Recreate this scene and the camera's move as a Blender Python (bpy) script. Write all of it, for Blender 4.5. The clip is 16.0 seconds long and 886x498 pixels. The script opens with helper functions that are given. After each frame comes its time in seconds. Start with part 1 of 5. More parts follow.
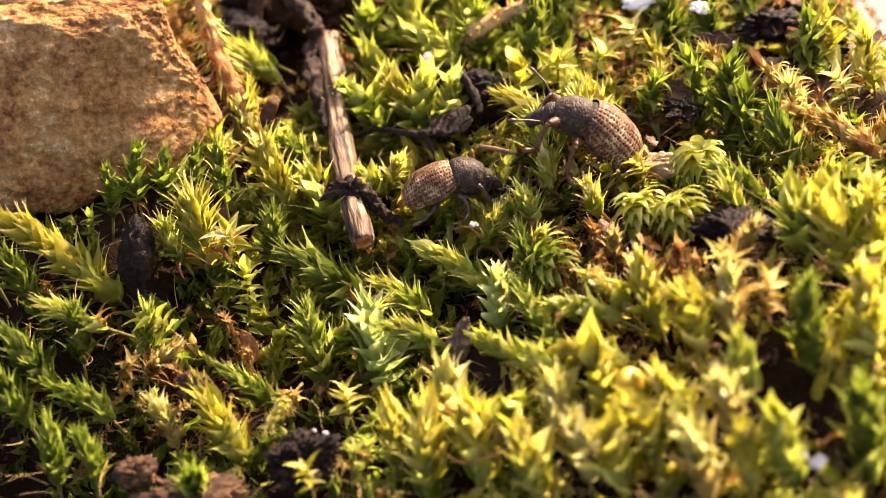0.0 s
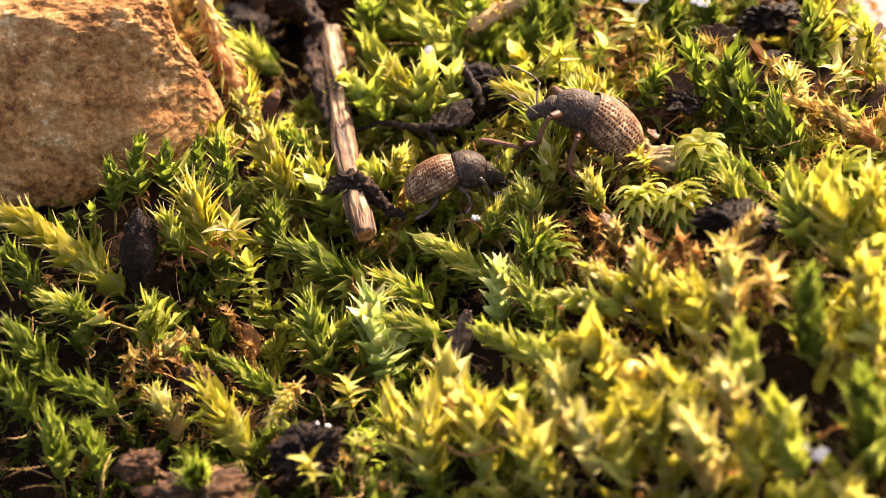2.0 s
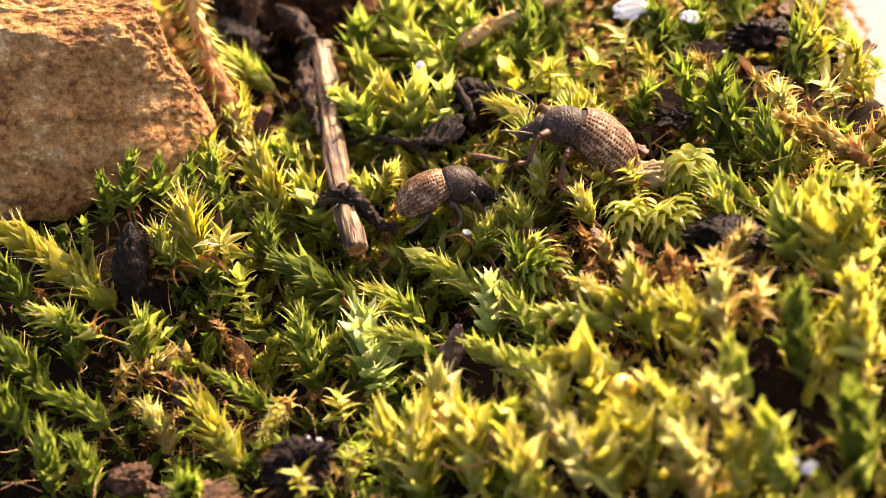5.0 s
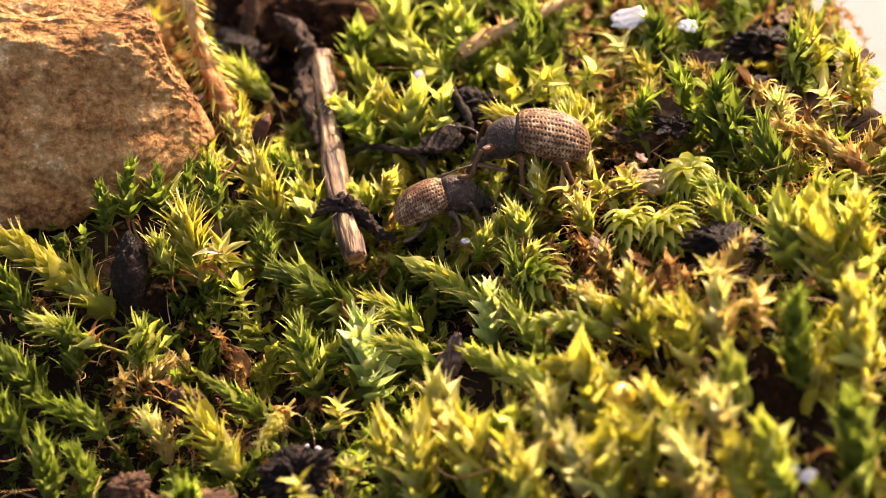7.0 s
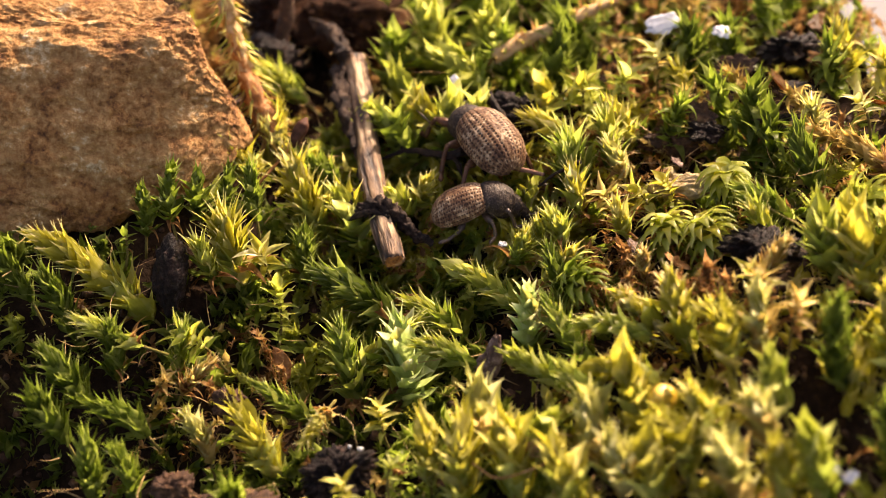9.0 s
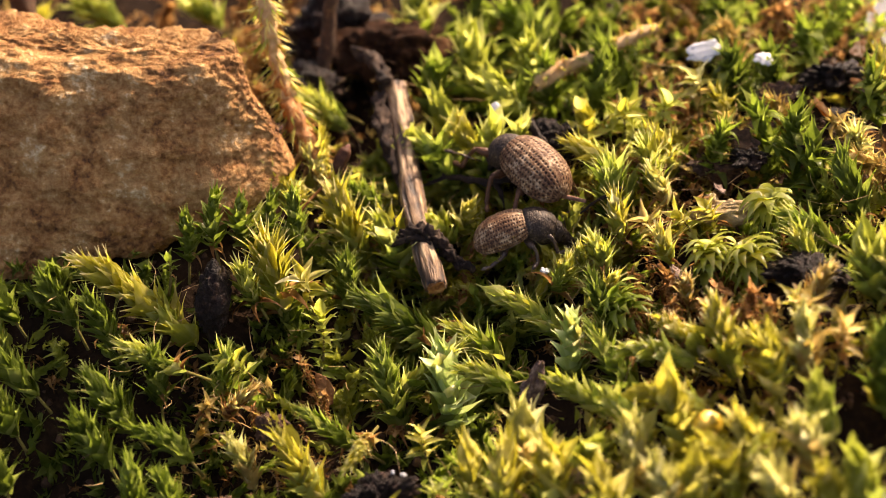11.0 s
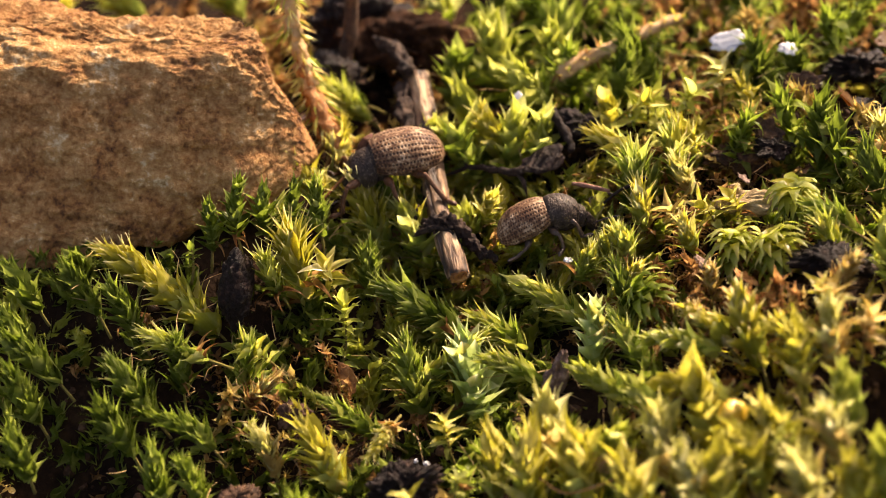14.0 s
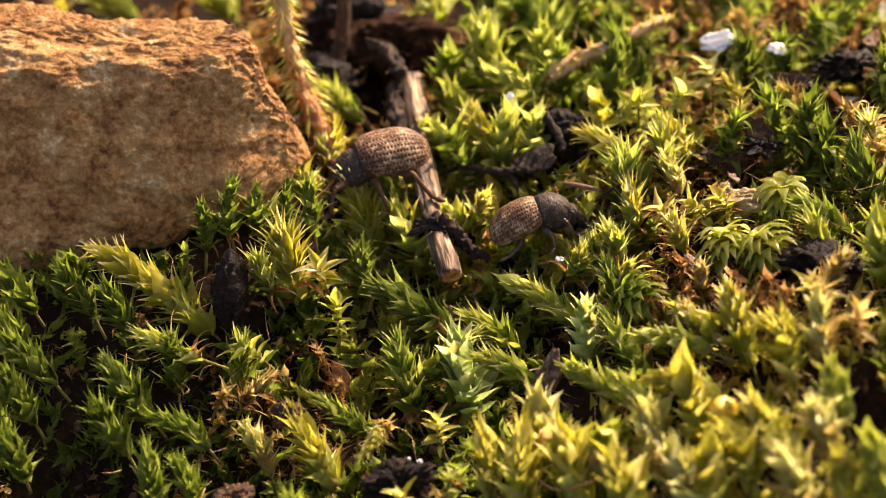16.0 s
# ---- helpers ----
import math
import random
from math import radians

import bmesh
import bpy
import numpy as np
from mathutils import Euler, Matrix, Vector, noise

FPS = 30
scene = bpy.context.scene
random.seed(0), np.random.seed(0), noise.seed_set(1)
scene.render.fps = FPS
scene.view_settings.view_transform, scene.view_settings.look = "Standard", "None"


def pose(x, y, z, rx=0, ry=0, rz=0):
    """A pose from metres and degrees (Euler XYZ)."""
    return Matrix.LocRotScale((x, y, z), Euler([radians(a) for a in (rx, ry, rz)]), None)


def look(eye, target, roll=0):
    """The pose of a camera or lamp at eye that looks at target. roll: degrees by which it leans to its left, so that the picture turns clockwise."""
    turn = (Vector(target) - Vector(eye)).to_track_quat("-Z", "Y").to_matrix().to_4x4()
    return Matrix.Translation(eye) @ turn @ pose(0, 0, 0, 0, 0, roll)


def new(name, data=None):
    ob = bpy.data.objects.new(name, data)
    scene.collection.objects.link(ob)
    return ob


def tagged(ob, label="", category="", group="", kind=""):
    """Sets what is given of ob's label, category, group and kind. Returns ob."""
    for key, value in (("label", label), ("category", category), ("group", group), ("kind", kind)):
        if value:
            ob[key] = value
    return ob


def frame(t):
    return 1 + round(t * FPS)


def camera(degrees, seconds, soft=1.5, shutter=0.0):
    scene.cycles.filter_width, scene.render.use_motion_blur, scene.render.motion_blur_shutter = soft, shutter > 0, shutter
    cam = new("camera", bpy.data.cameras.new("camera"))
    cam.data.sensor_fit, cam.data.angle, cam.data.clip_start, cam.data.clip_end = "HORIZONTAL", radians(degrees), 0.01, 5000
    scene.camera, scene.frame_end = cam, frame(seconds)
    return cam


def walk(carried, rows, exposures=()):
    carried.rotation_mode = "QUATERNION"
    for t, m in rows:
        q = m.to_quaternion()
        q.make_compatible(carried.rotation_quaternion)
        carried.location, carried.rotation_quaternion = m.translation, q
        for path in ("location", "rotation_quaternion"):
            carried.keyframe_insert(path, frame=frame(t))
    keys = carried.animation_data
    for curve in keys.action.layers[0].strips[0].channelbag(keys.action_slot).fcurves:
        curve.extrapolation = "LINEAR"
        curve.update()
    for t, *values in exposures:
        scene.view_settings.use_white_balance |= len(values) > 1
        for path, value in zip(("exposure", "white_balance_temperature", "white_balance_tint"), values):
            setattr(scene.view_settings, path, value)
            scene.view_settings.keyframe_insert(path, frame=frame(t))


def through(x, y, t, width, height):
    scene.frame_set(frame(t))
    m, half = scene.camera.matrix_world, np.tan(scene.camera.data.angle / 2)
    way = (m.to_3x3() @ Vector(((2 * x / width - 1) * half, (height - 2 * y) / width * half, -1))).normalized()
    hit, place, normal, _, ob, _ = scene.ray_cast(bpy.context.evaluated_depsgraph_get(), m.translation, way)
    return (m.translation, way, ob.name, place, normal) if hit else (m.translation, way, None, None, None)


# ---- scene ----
MM = 0.001
cam = camera(34.0, 16.0, soft=0.9)
# seconds, eye in millimetres, turns in degrees
ROWS = [
    (0.0, -0.189, -70.155, 56.522, 51.000, -0.000, 0.000),
    (0.5, -0.223, -70.220, 56.542, 50.791, 0.086, 0.009),
    (1.0, -0.254, -70.276, 56.556, 50.742, 0.081, -0.008),
    (1.5, -0.201, -70.266, 56.552, 50.737, 0.105, -0.000),
    (2.0, -0.248, -70.279, 56.567, 50.762, 0.096, -0.032),
    (2.5, -0.178, -70.363, 56.555, 50.920, 0.036, 0.022),
    (3.0, -0.355, -70.433, 56.757, 50.934, -0.031, -0.042),
    (3.5, -0.359, -70.467, 56.724, 51.058, -0.099, -0.154),
    (4.0, -0.358, -70.517, 56.803, 51.154, -0.155, -0.230),
    (6.5, -0.369, -70.589, 56.848, 51.613, -0.239, -0.392),
    (7.0, -0.328, -70.630, 56.799, 51.702, -0.210, -0.372),
    (7.5, -0.356, -70.545, 56.804, 51.695, -0.205, -0.335),
    (8.0, -0.832, -70.631, 56.994, 51.753, -0.232, -0.341),
    (8.5, -1.961, -71.123, 56.538, 51.737, -0.288, -0.356),
    (9.0, -2.728, -71.331, 57.052, 51.964, -0.372, -0.291),
    (9.5, -3.416, -71.443, 56.987, 52.627, -0.261, -0.087),
    (12.0, -3.741, -71.732, 56.380, 53.278, 0.426, 0.899),
    (12.5, -3.964, -71.831, 56.138, 53.274, 0.464, 0.906),
    (13.0, -3.982, -71.816, 56.364, 53.142, 0.481, 1.001),
    (13.5, -4.001, -71.874, 56.265, 53.208, 0.492, 1.098),
    (14.0, -4.003, -71.797, 56.194, 53.198, 0.520, 1.236),
    (14.5, -3.579, -71.887, 56.136, 53.237, 0.620, 1.129),
    (15.0, -3.979, -72.571, 56.748, 53.199, 0.571, 1.001),
    (15.5, -4.038, -72.473, 56.488, 53.275, 0.522, 0.906),
    (16.0, -3.820, -72.432, 56.397, 53.322, 0.612, 0.927),
]
walk(cam, [(t, pose(x * MM, y * MM, z * MM, rx, ry, rz)) for t, x, y, z, rx, ry, rz in ROWS], exposures=[(0.0, 2.0, 8050, 24), (4.0, 2.0, 8050, 24), (7.5, 1.77, 8050, 24), (9.0, 1.57, 7900, 23), (12.0, 1.46, 7800, 22), (16.0, 1.46, 7800, 22)])
cam.data.dof.use_dof = True
cam.data.dof.focus_distance = 88.5 * MM
cam.data.dof.aperture_fstop = 32.0

# ---- light: low winter sun from behind and to the right, clear sky ----
TO_SUN = Vector((0.46, 0.59, 0.66)).normalized()
world = bpy.data.worlds.new("sky")
scene.world = world
world.use_nodes = True
wn = world.node_tree.nodes
sky = wn.new("ShaderNodeTexSky")
sky.sky_type = "NISHITA"
sky.sun_disc = False
sky.air_density, sky.dust_density, sky.ozone_density = 0.6, 4.0, 0.4
sky.sun_elevation = math.asin(TO_SUN.z)
sky.sun_rotation = math.atan2(TO_SUN.x, TO_SUN.y)
world.node_tree.links.new(sky.outputs[0], wn["Background"].inputs[0])
wn["Background"].inputs[1].default_value = 0.126
sun = new("sun", bpy.data.lights.new("sun", "SUN"))
sun.data.energy = 3.4
sun.data.angle = radians(0.6)
sun.data.color = (1.0, 0.885, 0.72)
sun.matrix_world = look(TO_SUN, (0, 0, 0))


# ---- materials ----
def nodes_of(name):
    m = bpy.data.materials.new(name)
    m.use_nodes = True
    return m, m.node_tree.nodes, m.node_tree.links, m.node_tree.nodes["Principled BSDF"]


def ramp(nt, links, source, stops):
    r = nt.new("ShaderNodeValToRGB")
    while len(r.color_ramp.elements) < len(stops):
        r.color_ramp.elements.new(0.5)
    for e, (p, c) in zip(r.color_ramp.elements, stops):
        e.position, e.color = p, (*c, 1)
    links.new(source, r.inputs[0])
    return r


def noise_tex(nt, links, scale, detail=4.0, rough=0.6, kind="ShaderNodeTexNoise"):
    n = nt.new(kind)
    n.inputs["Scale"].default_value = scale
    if kind == "ShaderNodeTexNoise":
        n.inputs["Detail"].default_value, n.inputs["Roughness"].default_value = detail, rough
    tc = nt.new("ShaderNodeTexCoord")
    links.new(tc.outputs["Object"], n.inputs["Vector"])
    return n


def bump(nt, links, source, bsdf, strength, dist):
    b = nt.new("ShaderNodeBump")
    b.inputs["Strength"].default_value, b.inputs["Distance"].default_value = strength, dist
    links.new(source, b.inputs["Height"])
    links.new(b.outputs[0], bsdf.inputs["Normal"])
    return b


def mineral(name, stops, scale, rough=0.85, fine=None, strength=0.6, dist=0.0002, spec=0.3):
    """A stony, earthy or woody surface: colour by two scales of noise, with fine relief."""
    m, nt, links, b = nodes_of(name)
    n1 = noise_tex(nt, links, scale, 6)
    n2 = noise_tex(nt, links, (fine or scale * 6), 5, 0.7)
    mix = nt.new("ShaderNodeMath")
    mix.operation = "MULTIPLY_ADD"
    mix.inputs[1].default_value = 0.5
    half = nt.new("ShaderNodeMath")
    half.operation = "MULTIPLY"
    half.inputs[1].default_value = 0.5
    links.new(n1.outputs["Fac"], half.inputs[0])
    links.new(n2.outputs["Fac"], mix.inputs[0])
    links.new(half.outputs[0], mix.inputs[2])
    r = ramp(nt, links, mix.outputs[0], stops)
    links.new(r.outputs[0], b.inputs["Base Color"])
    b.inputs["Roughness"].default_value = rough
    b.inputs["Specular IOR Level"].default_value = spec
    bump(nt, links, n2.outputs["Fac"], b, strength, dist)
    return m


def leafy(name, dark, mid, light, island=False, through=0.68, rough=0.30):
    """A thin moss leaf that lets the light through; hue drifts from leaf to leaf and along it."""
    m, nt, links, b = nodes_of(name)
    if island:
        src = nt.new("ShaderNodeNewGeometry").outputs["Random Per Island"]
    else:
        src = nt.new("ShaderNodeObjectInfo").outputs["Random"]
    n = noise_tex(nt, links, 1600 if island else 2.5, 4)
    add = nt.new("ShaderNodeMath")
    add.operation = "MULTIPLY_ADD"
    add.inputs[1].default_value = 0.6
    sc = nt.new("ShaderNodeMath")
    sc.operation = "MULTIPLY_ADD"
    sc.inputs[1].default_value, sc.inputs[2].default_value = 0.9, -0.22
    links.new(n.outputs["Fac"], sc.inputs[0])
    links.new(src, add.inputs[0])
    links.new(sc.outputs[0], add.inputs[2])
    r = ramp(nt, links, add.outputs[0], [(0.08, dark), (0.5, mid), (0.95, light)])
    colour = r.outputs[0]
    if not island:
        tc = nt.new("ShaderNodeTexCoord")
        mp = nt.new("ShaderNodeMapping")
        mp.inputs["Scale"].default_value = (14, 1, 1.2)
        links.new(tc.outputs["Object"], mp.inputs["Vector"])
        pl = nt.new("ShaderNodeTexNoise")
        pl.inputs["Scale"].default_value, pl.inputs["Detail"].default_value = 1.0, 2
        links.new(mp.outputs[0], pl.inputs["Vector"])
        bump(nt, links, pl.outputs["Fac"], b, 0.5, 0.00010)
        gl = nt.new("ShaderNodeMapRange")
        gl.inputs["From Min"].default_value, gl.inputs["From Max"].default_value = 0.48, 0.66
        gl.inputs["To Min"].default_value, gl.inputs["To Max"].default_value = 0.06, 0.9
        links.new(pl.outputs["Fac"], gl.inputs["Value"])
        links.new(gl.outputs[0], b.inputs["Specular IOR Level"])
        streak = nt.new("ShaderNodeMath")
        streak.operation = "MULTIPLY_ADD"
        streak.inputs[1].default_value = 0.55
        links.new(pl.outputs["Fac"], streak.inputs[0])
        less = nt.new("ShaderNodeMath")
        less.operation = "ADD"
        less.inputs[1].default_value = -0.27
        links.new(add.outputs[0], less.inputs[0])
        links.new(less.outputs[0], streak.inputs[2])
        links.new(streak.outputs[0], r.inputs[0])
        sep = nt.new("ShaderNodeSeparateXYZ")
        links.new(tc.outputs["Object"], sep.inputs[0])
        tip = ramp(nt, links, sep.outputs["Z"], [(0.76, (0, 0, 0)), (1.0, (0.75, 0.75, 0.75))])
        dry = nt.new("ShaderNodeMix")
        dry.data_type = "RGBA"
        links.new(tip.outputs[0], dry.inputs["Factor"])
        links.new(colour, dry.inputs[6])
        dry.inputs[7].default_value = (min(light[0] * 1.3, 0.82), min(light[1] * 1.2, 0.78), min(light[2] * 1.8, 0.50), 1)
        colour = dry.outputs[2]
    links.new(colour, b.inputs["Base Color"])
    b.inputs["Roughness"].default_value = rough
    b.inputs["Specular IOR Level"].default_value = 0.16
    tr = nt.new("ShaderNodeBsdfTranslucent")
    glow = nt.new("ShaderNodeHueSaturation")
    glow.inputs["Saturation"].default_value, glow.inputs["Value"].default_value = 1.06, 1.34
    links.new(colour, glow.inputs["Color"])
    links.new(glow.outputs[0], tr.inputs[0])
    mx = nt.new("ShaderNodeMixShader")
    mx.inputs[0].default_value = through
    links.new(b.outputs[0], mx.inputs[1])
    links.new(tr.outputs[0], mx.inputs[2])
    links.new(mx.outputs[0], nt["Material Output"].inputs["Surface"])
    return m


TINTS = {
    "lime": ((0.195, 0.225, 0.042), (0.380, 0.405, 0.075), (0.575, 0.590, 0.235)),
    "yellow": ((0.265, 0.250, 0.030), (0.460, 0.425, 0.075), (0.620, 0.575, 0.255)),
    "green": ((0.098, 0.138, 0.020), (0.205, 0.268, 0.042), (0.410, 0.455, 0.125)),
    # deep green leaves; by the rock, left and back also painted shade
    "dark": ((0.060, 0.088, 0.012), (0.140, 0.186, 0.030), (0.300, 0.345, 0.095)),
    "blue": ((0.250, 0.320, 0.100), (0.430, 0.520, 0.190), (0.620, 0.690, 0.400)),
    "pale": ((0.322, 0.316, 0.075), (0.500, 0.480, 0.165), (0.660, 0.630, 0.390)),
    "buff": ((0.26, 0.175, 0.045), (0.44, 0.325, 0.110), (0.62, 0.50, 0.23)),
    "brown": ((0.09, 0.041, 0.016), (0.27, 0.142, 0.055), (0.54, 0.34, 0.15)),
}
LEAF = {k: leafy("moss_leaf_" + k, *v) for k, v in TINTS.items()}
BED = {k: leafy("moss_bed_" + k, *TINTS[k], island=True) for k in TINTS}
STEM = mineral("moss_stem", [(0.3, (0.10, 0.06, 0.02)), (0.7, (0.22, 0.20, 0.04))], 800)
SOIL = mineral("soil", [(0.3, (0.009, 0.005, 0.003)), (0.52, (0.020, 0.011, 0.006)), (0.74, (0.065, 0.034, 0.015))], 260, 0.95, 1500, 0.9, 0.0004, 0.08)
PAVING = mineral("paving", [(0.3, (0.13, 0.13, 0.135)), (0.7, (0.21, 0.21, 0.215))], 40, 0.8)
SANDSTONE = mineral("sandstone", [(0.36, (0.085, 0.030, 0.009)), (0.45, (0.32, 0.140, 0.040)), (0.56, (0.54, 0.305, 0.112)), (0.67, (0.88, 0.73, 0.45))], 380, 0.75, 2300, 1.0, 0.0005, 0.3)
CRUMB = mineral("black_crumb", [(0.36, (0.004, 0.003, 0.002)), (0.54, (0.018, 0.010, 0.008)), (0.70, (0.11, 0.060, 0.040))], 700, 0.45, 3000, 1.0, 0.0004, 0.18)
HUMUS = mineral("humus", [(0.36, (0.010, 0.005, 0.003)), (0.52, (0.034, 0.014, 0.006)), (0.70, (0.13, 0.055, 0.022))], 420, 0.9, 2200, 1.0, 0.0004, 0.1)
CLOD = mineral("brown_clod", [(0.36, (0.020, 0.010, 0.005)), (0.52, (0.075, 0.034, 0.015)), (0.70, (0.24, 0.13, 0.06))], 600, 0.7, 2500, 0.9, 0.0003)
BARK = mineral("bark", [(0.38, (0.0074, 0.0043, 0.0031)), (0.50, (0.0285, 0.0149, 0.0093)), (0.65, (0.1240, 0.0775, 0.0496))], 600, 0.8, 2600, 1.0, 0.0004)
ROOT = mineral("dark_root", [(0.36, (0.010, 0.006, 0.004)), (0.53, (0.026, 0.014, 0.009)), (0.70, (0.14, 0.085, 0.055))], 700, 0.6, 2600, 0.9, 0.0003, 0.2)
RUST = mineral("rusty_fibre", [(0.36, (0.12, 0.040, 0.010)), (0.50, (0.38, 0.155, 0.040)), (0.68, (0.70, 0.42, 0.18))], 500, 0.6, 2600, 0.8, 0.0002)
FLAKE = mineral("white_flake", [(0.3, (0.40, 0.41, 0.42)), (0.7, (0.64, 0.65, 0.66))], 500, 0.35, 2000, 0.4, 0.0001, 0.5)
GREY = mineral("dry_scale", [(0.36, (0.06, 0.033, 0.026)), (0.50, (0.17, 0.105, 0.08)), (0.66, (0.42, 0.30, 0.24))], 900, 0.6, 3000, 1.0, 0.0003)
PALEWOOD = mineral("pale_wood", [(0.38, (0.20, 0.12, 0.05)), (0.52, (0.42, 0.31, 0.15)), (0.68, (0.66, 0.54, 0.32))], 500, 0.7, 2400, 1.0, 0.0003)
SEED = mineral("seed_skin", [(0.3, (0.55, 0.30, 0.02)), (0.7, (0.80, 0.58, 0.10))], 500, 0.35, 2500, 0.4, 0.0001, 0.5)
CAPSULE = mineral("capsule_skin", [(0.35, (0.030, 0.012, 0.007)), (0.65, (0.12, 0.052, 0.028))], 700, 0.55, 2500, 0.3, 0.0001, 0.1)
SPLINTER = mineral("splinter_wood", [(0.3, (0.09, 0.036, 0.022)), (0.55, (0.20, 0.090, 0.055)), (0.75, (0.36, 0.20, 0.13))], 600, 0.6, 2600, 0.8, 0.0002)
HAIR = mineral("tan_hair", [(0.3, (0.36, 0.20, 0.07)), (0.7, (0.62, 0.42, 0.20))], 500, 0.6)


def wood_material():
    """Weathered peeled wood: long grain along the local z axis, grey-tan with dark checks."""
    m, nt, links, b = nodes_of("peeled_wood")
    tc = nt.new("ShaderNodeTexCoord")
    mp = nt.new("ShaderNodeMapping")
    mp.inputs["Scale"].default_value = (1, 1, 0.17)
    links.new(tc.outputs["Object"], mp.inputs["Vector"])
    n = nt.new("ShaderNodeTexNoise")
    n.inputs["Scale"].default_value, n.inputs["Detail"].default_value = 1900, 6
    links.new(mp.outputs[0], n.inputs["Vector"])
    stain = noise_tex(nt, links, 420, 4)
    mix = nt.new("ShaderNodeMath")
    mix.operation = "MULTIPLY_ADD"
    mix.inputs[1].default_value = 0.45
    less = nt.new("ShaderNodeMath")
    less.operation = "MULTIPLY_ADD"
    less.inputs[1].default_value, less.inputs[2].default_value = 1.25, -0.35
    links.new(n.outputs["Fac"], less.inputs[0])
    links.new(stain.outputs["Fac"], mix.inputs[0])
    links.new(less.outputs[0], mix.inputs[2])
    r = ramp(nt, links, mix.outputs[0], [(0.38, (0.022, 0.011, 0.006)), (0.47, (0.095, 0.048, 0.022)), (0.57, (0.235, 0.136, 0.066)), (0.68, (0.48, 0.335, 0.185))])
    links.new(r.outputs[0], b.inputs["Base Color"])
    b.inputs["Roughness"].default_value = 0.62
    bump(nt, links, n.outputs["Fac"], b, 1.0, 0.0005)
    return m


WOOD = wood_material()


def shell_material(name, stops, scale, rough, spec, pits=False):
    """Beetle cuticle with pale scales scattered in patches."""
    m, nt, links, b = nodes_of(name)
    n = noise_tex(nt, links, scale, 3, 0.65)
    v = noise_tex(nt, links, scale * 5, 2, 0.5)
    add = nt.new("ShaderNodeMath")
    add.operation = "MULTIPLY_ADD"
    add.inputs[1].default_value = 0.45
    h = nt.new("ShaderNodeMath")
    h.operation = "MULTIPLY"
    h.inputs[1].default_value = 0.6
    links.new(n.outputs["Fac"], h.inputs[0])
    links.new(v.outputs["Fac"], add.inputs[0])
    links.new(h.outputs[0], add.inputs[2])
    r = ramp(nt, links, add.outputs[0], stops)
    colour = r.outputs[0]
    if pits:
        at = nt.new("ShaderNodeAttribute")
        at.attribute_name = "pit"
        dk = nt.new("ShaderNodeMix")
        dk.data_type = "RGBA"
        links.new(at.outputs["Fac"], dk.inputs["Factor"])
        links.new(colour, dk.inputs[6])
        dk.inputs[7].default_value = (0.022, 0.012, 0.009, 1)
        colour = dk.outputs[2]
    links.new(colour, b.inputs["Base Color"])
    b.inputs["Roughness"].default_value = rough
    b.inputs["Specular IOR Level"].default_value = spec
    bump(nt, links, v.outputs["Fac"], b, 0.5, 0.00005)
    return m


ELYTRA = shell_material("elytra_cuticle", [(0.40, (0.048, 0.022, 0.012)), (0.49, (0.120, 0.060, 0.031)), (0.56, (0.19, 0.112, 0.060)), (0.66, (0.42, 0.30, 0.19))], 1000, 0.55, 0.15, True)
PRONOTUM = shell_material("pronotum_cuticle", [(0.36, (0.014, 0.010, 0.008)), (0.56, (0.045, 0.031, 0.023)), (0.78, (0.24, 0.18, 0.125))], 2600, 0.55, 0.2)
LEG_DARK = shell_material("leg_cuticle_dark", [(0.36, (0.020, 0.012, 0.010)), (0.60, (0.080, 0.048, 0.032)), (0.78, (0.20, 0.13, 0.09))], 2000, 0.4, 0.5)
LEG_RED = shell_material("leg_cuticle_reddish", [(0.36, (0.035, 0.014, 0.006)), (0.60, (0.11, 0.044, 0.018)), (0.78, (0.22, 0.105, 0.045))], 2000, 0.45, 0.3)
EYE = shell_material("eye_cuticle", [(0.3, (0.004, 0.004, 0.004)), (0.7, (0.012, 0.010, 0.010))], 2000, 0.12, 0.6)


# ---- mesh helpers (all shapes are given in millimetres) ----
def mesh_of(name, verts, faces, mat, smooth=True):
    me = bpy.data.meshes.new(name)
    me.from_pydata([tuple(c * MM for c in v) for v in verts], [], faces)
    me.materials.append(mat)
    if smooth:
        me.polygons.foreach_set("use_smooth", [True] * len(me.polygons))
    me.update()
    return me


def part(name, bm, mat, parent=None, label="", smooth=True):
    me = bpy.data.meshes.new(name)
    bmesh.ops.recalc_face_normals(bm, faces=bm.faces)
    bmesh.ops.scale(bm, vec=(MM, MM, MM), verts=bm.verts)
    bm.to_mesh(me)
    bm.free()
    me.materials.append(mat)
    if smooth:
        me.polygons.foreach_set("use_smooth", [True] * len(me.polygons))
    ob = new(name, me)
    ob.parent = parent
    return tagged(ob, label)


def empty(name, m, label, category, group="", kind=""):
    ob = new(name)
    ob.empty_display_size = MM
    ob.matrix_basis = m
    return tagged(ob, label, category, group, kind)


def spline(points, n):
    """n points evenly along a smooth curve through the given ones."""
    p = [Vector(q) for q in points]
    p = [2 * p[0] - p[1]] + p + [2 * p[-1] - p[-2]]
    out = []
    for i in range(n):
        t = i / (n - 1) * (len(p) - 3)
        k = min(int(t), len(p) - 4)
        u = t - k
        a, b, c, d = p[k:k + 4]
        out.append(0.5 * ((2 * b) + (c - a) * u + (2 * a - 5 * b + 4 * c - d) * u * u + (3 * b - a - 3 * c + d) * u ** 3))
    return out


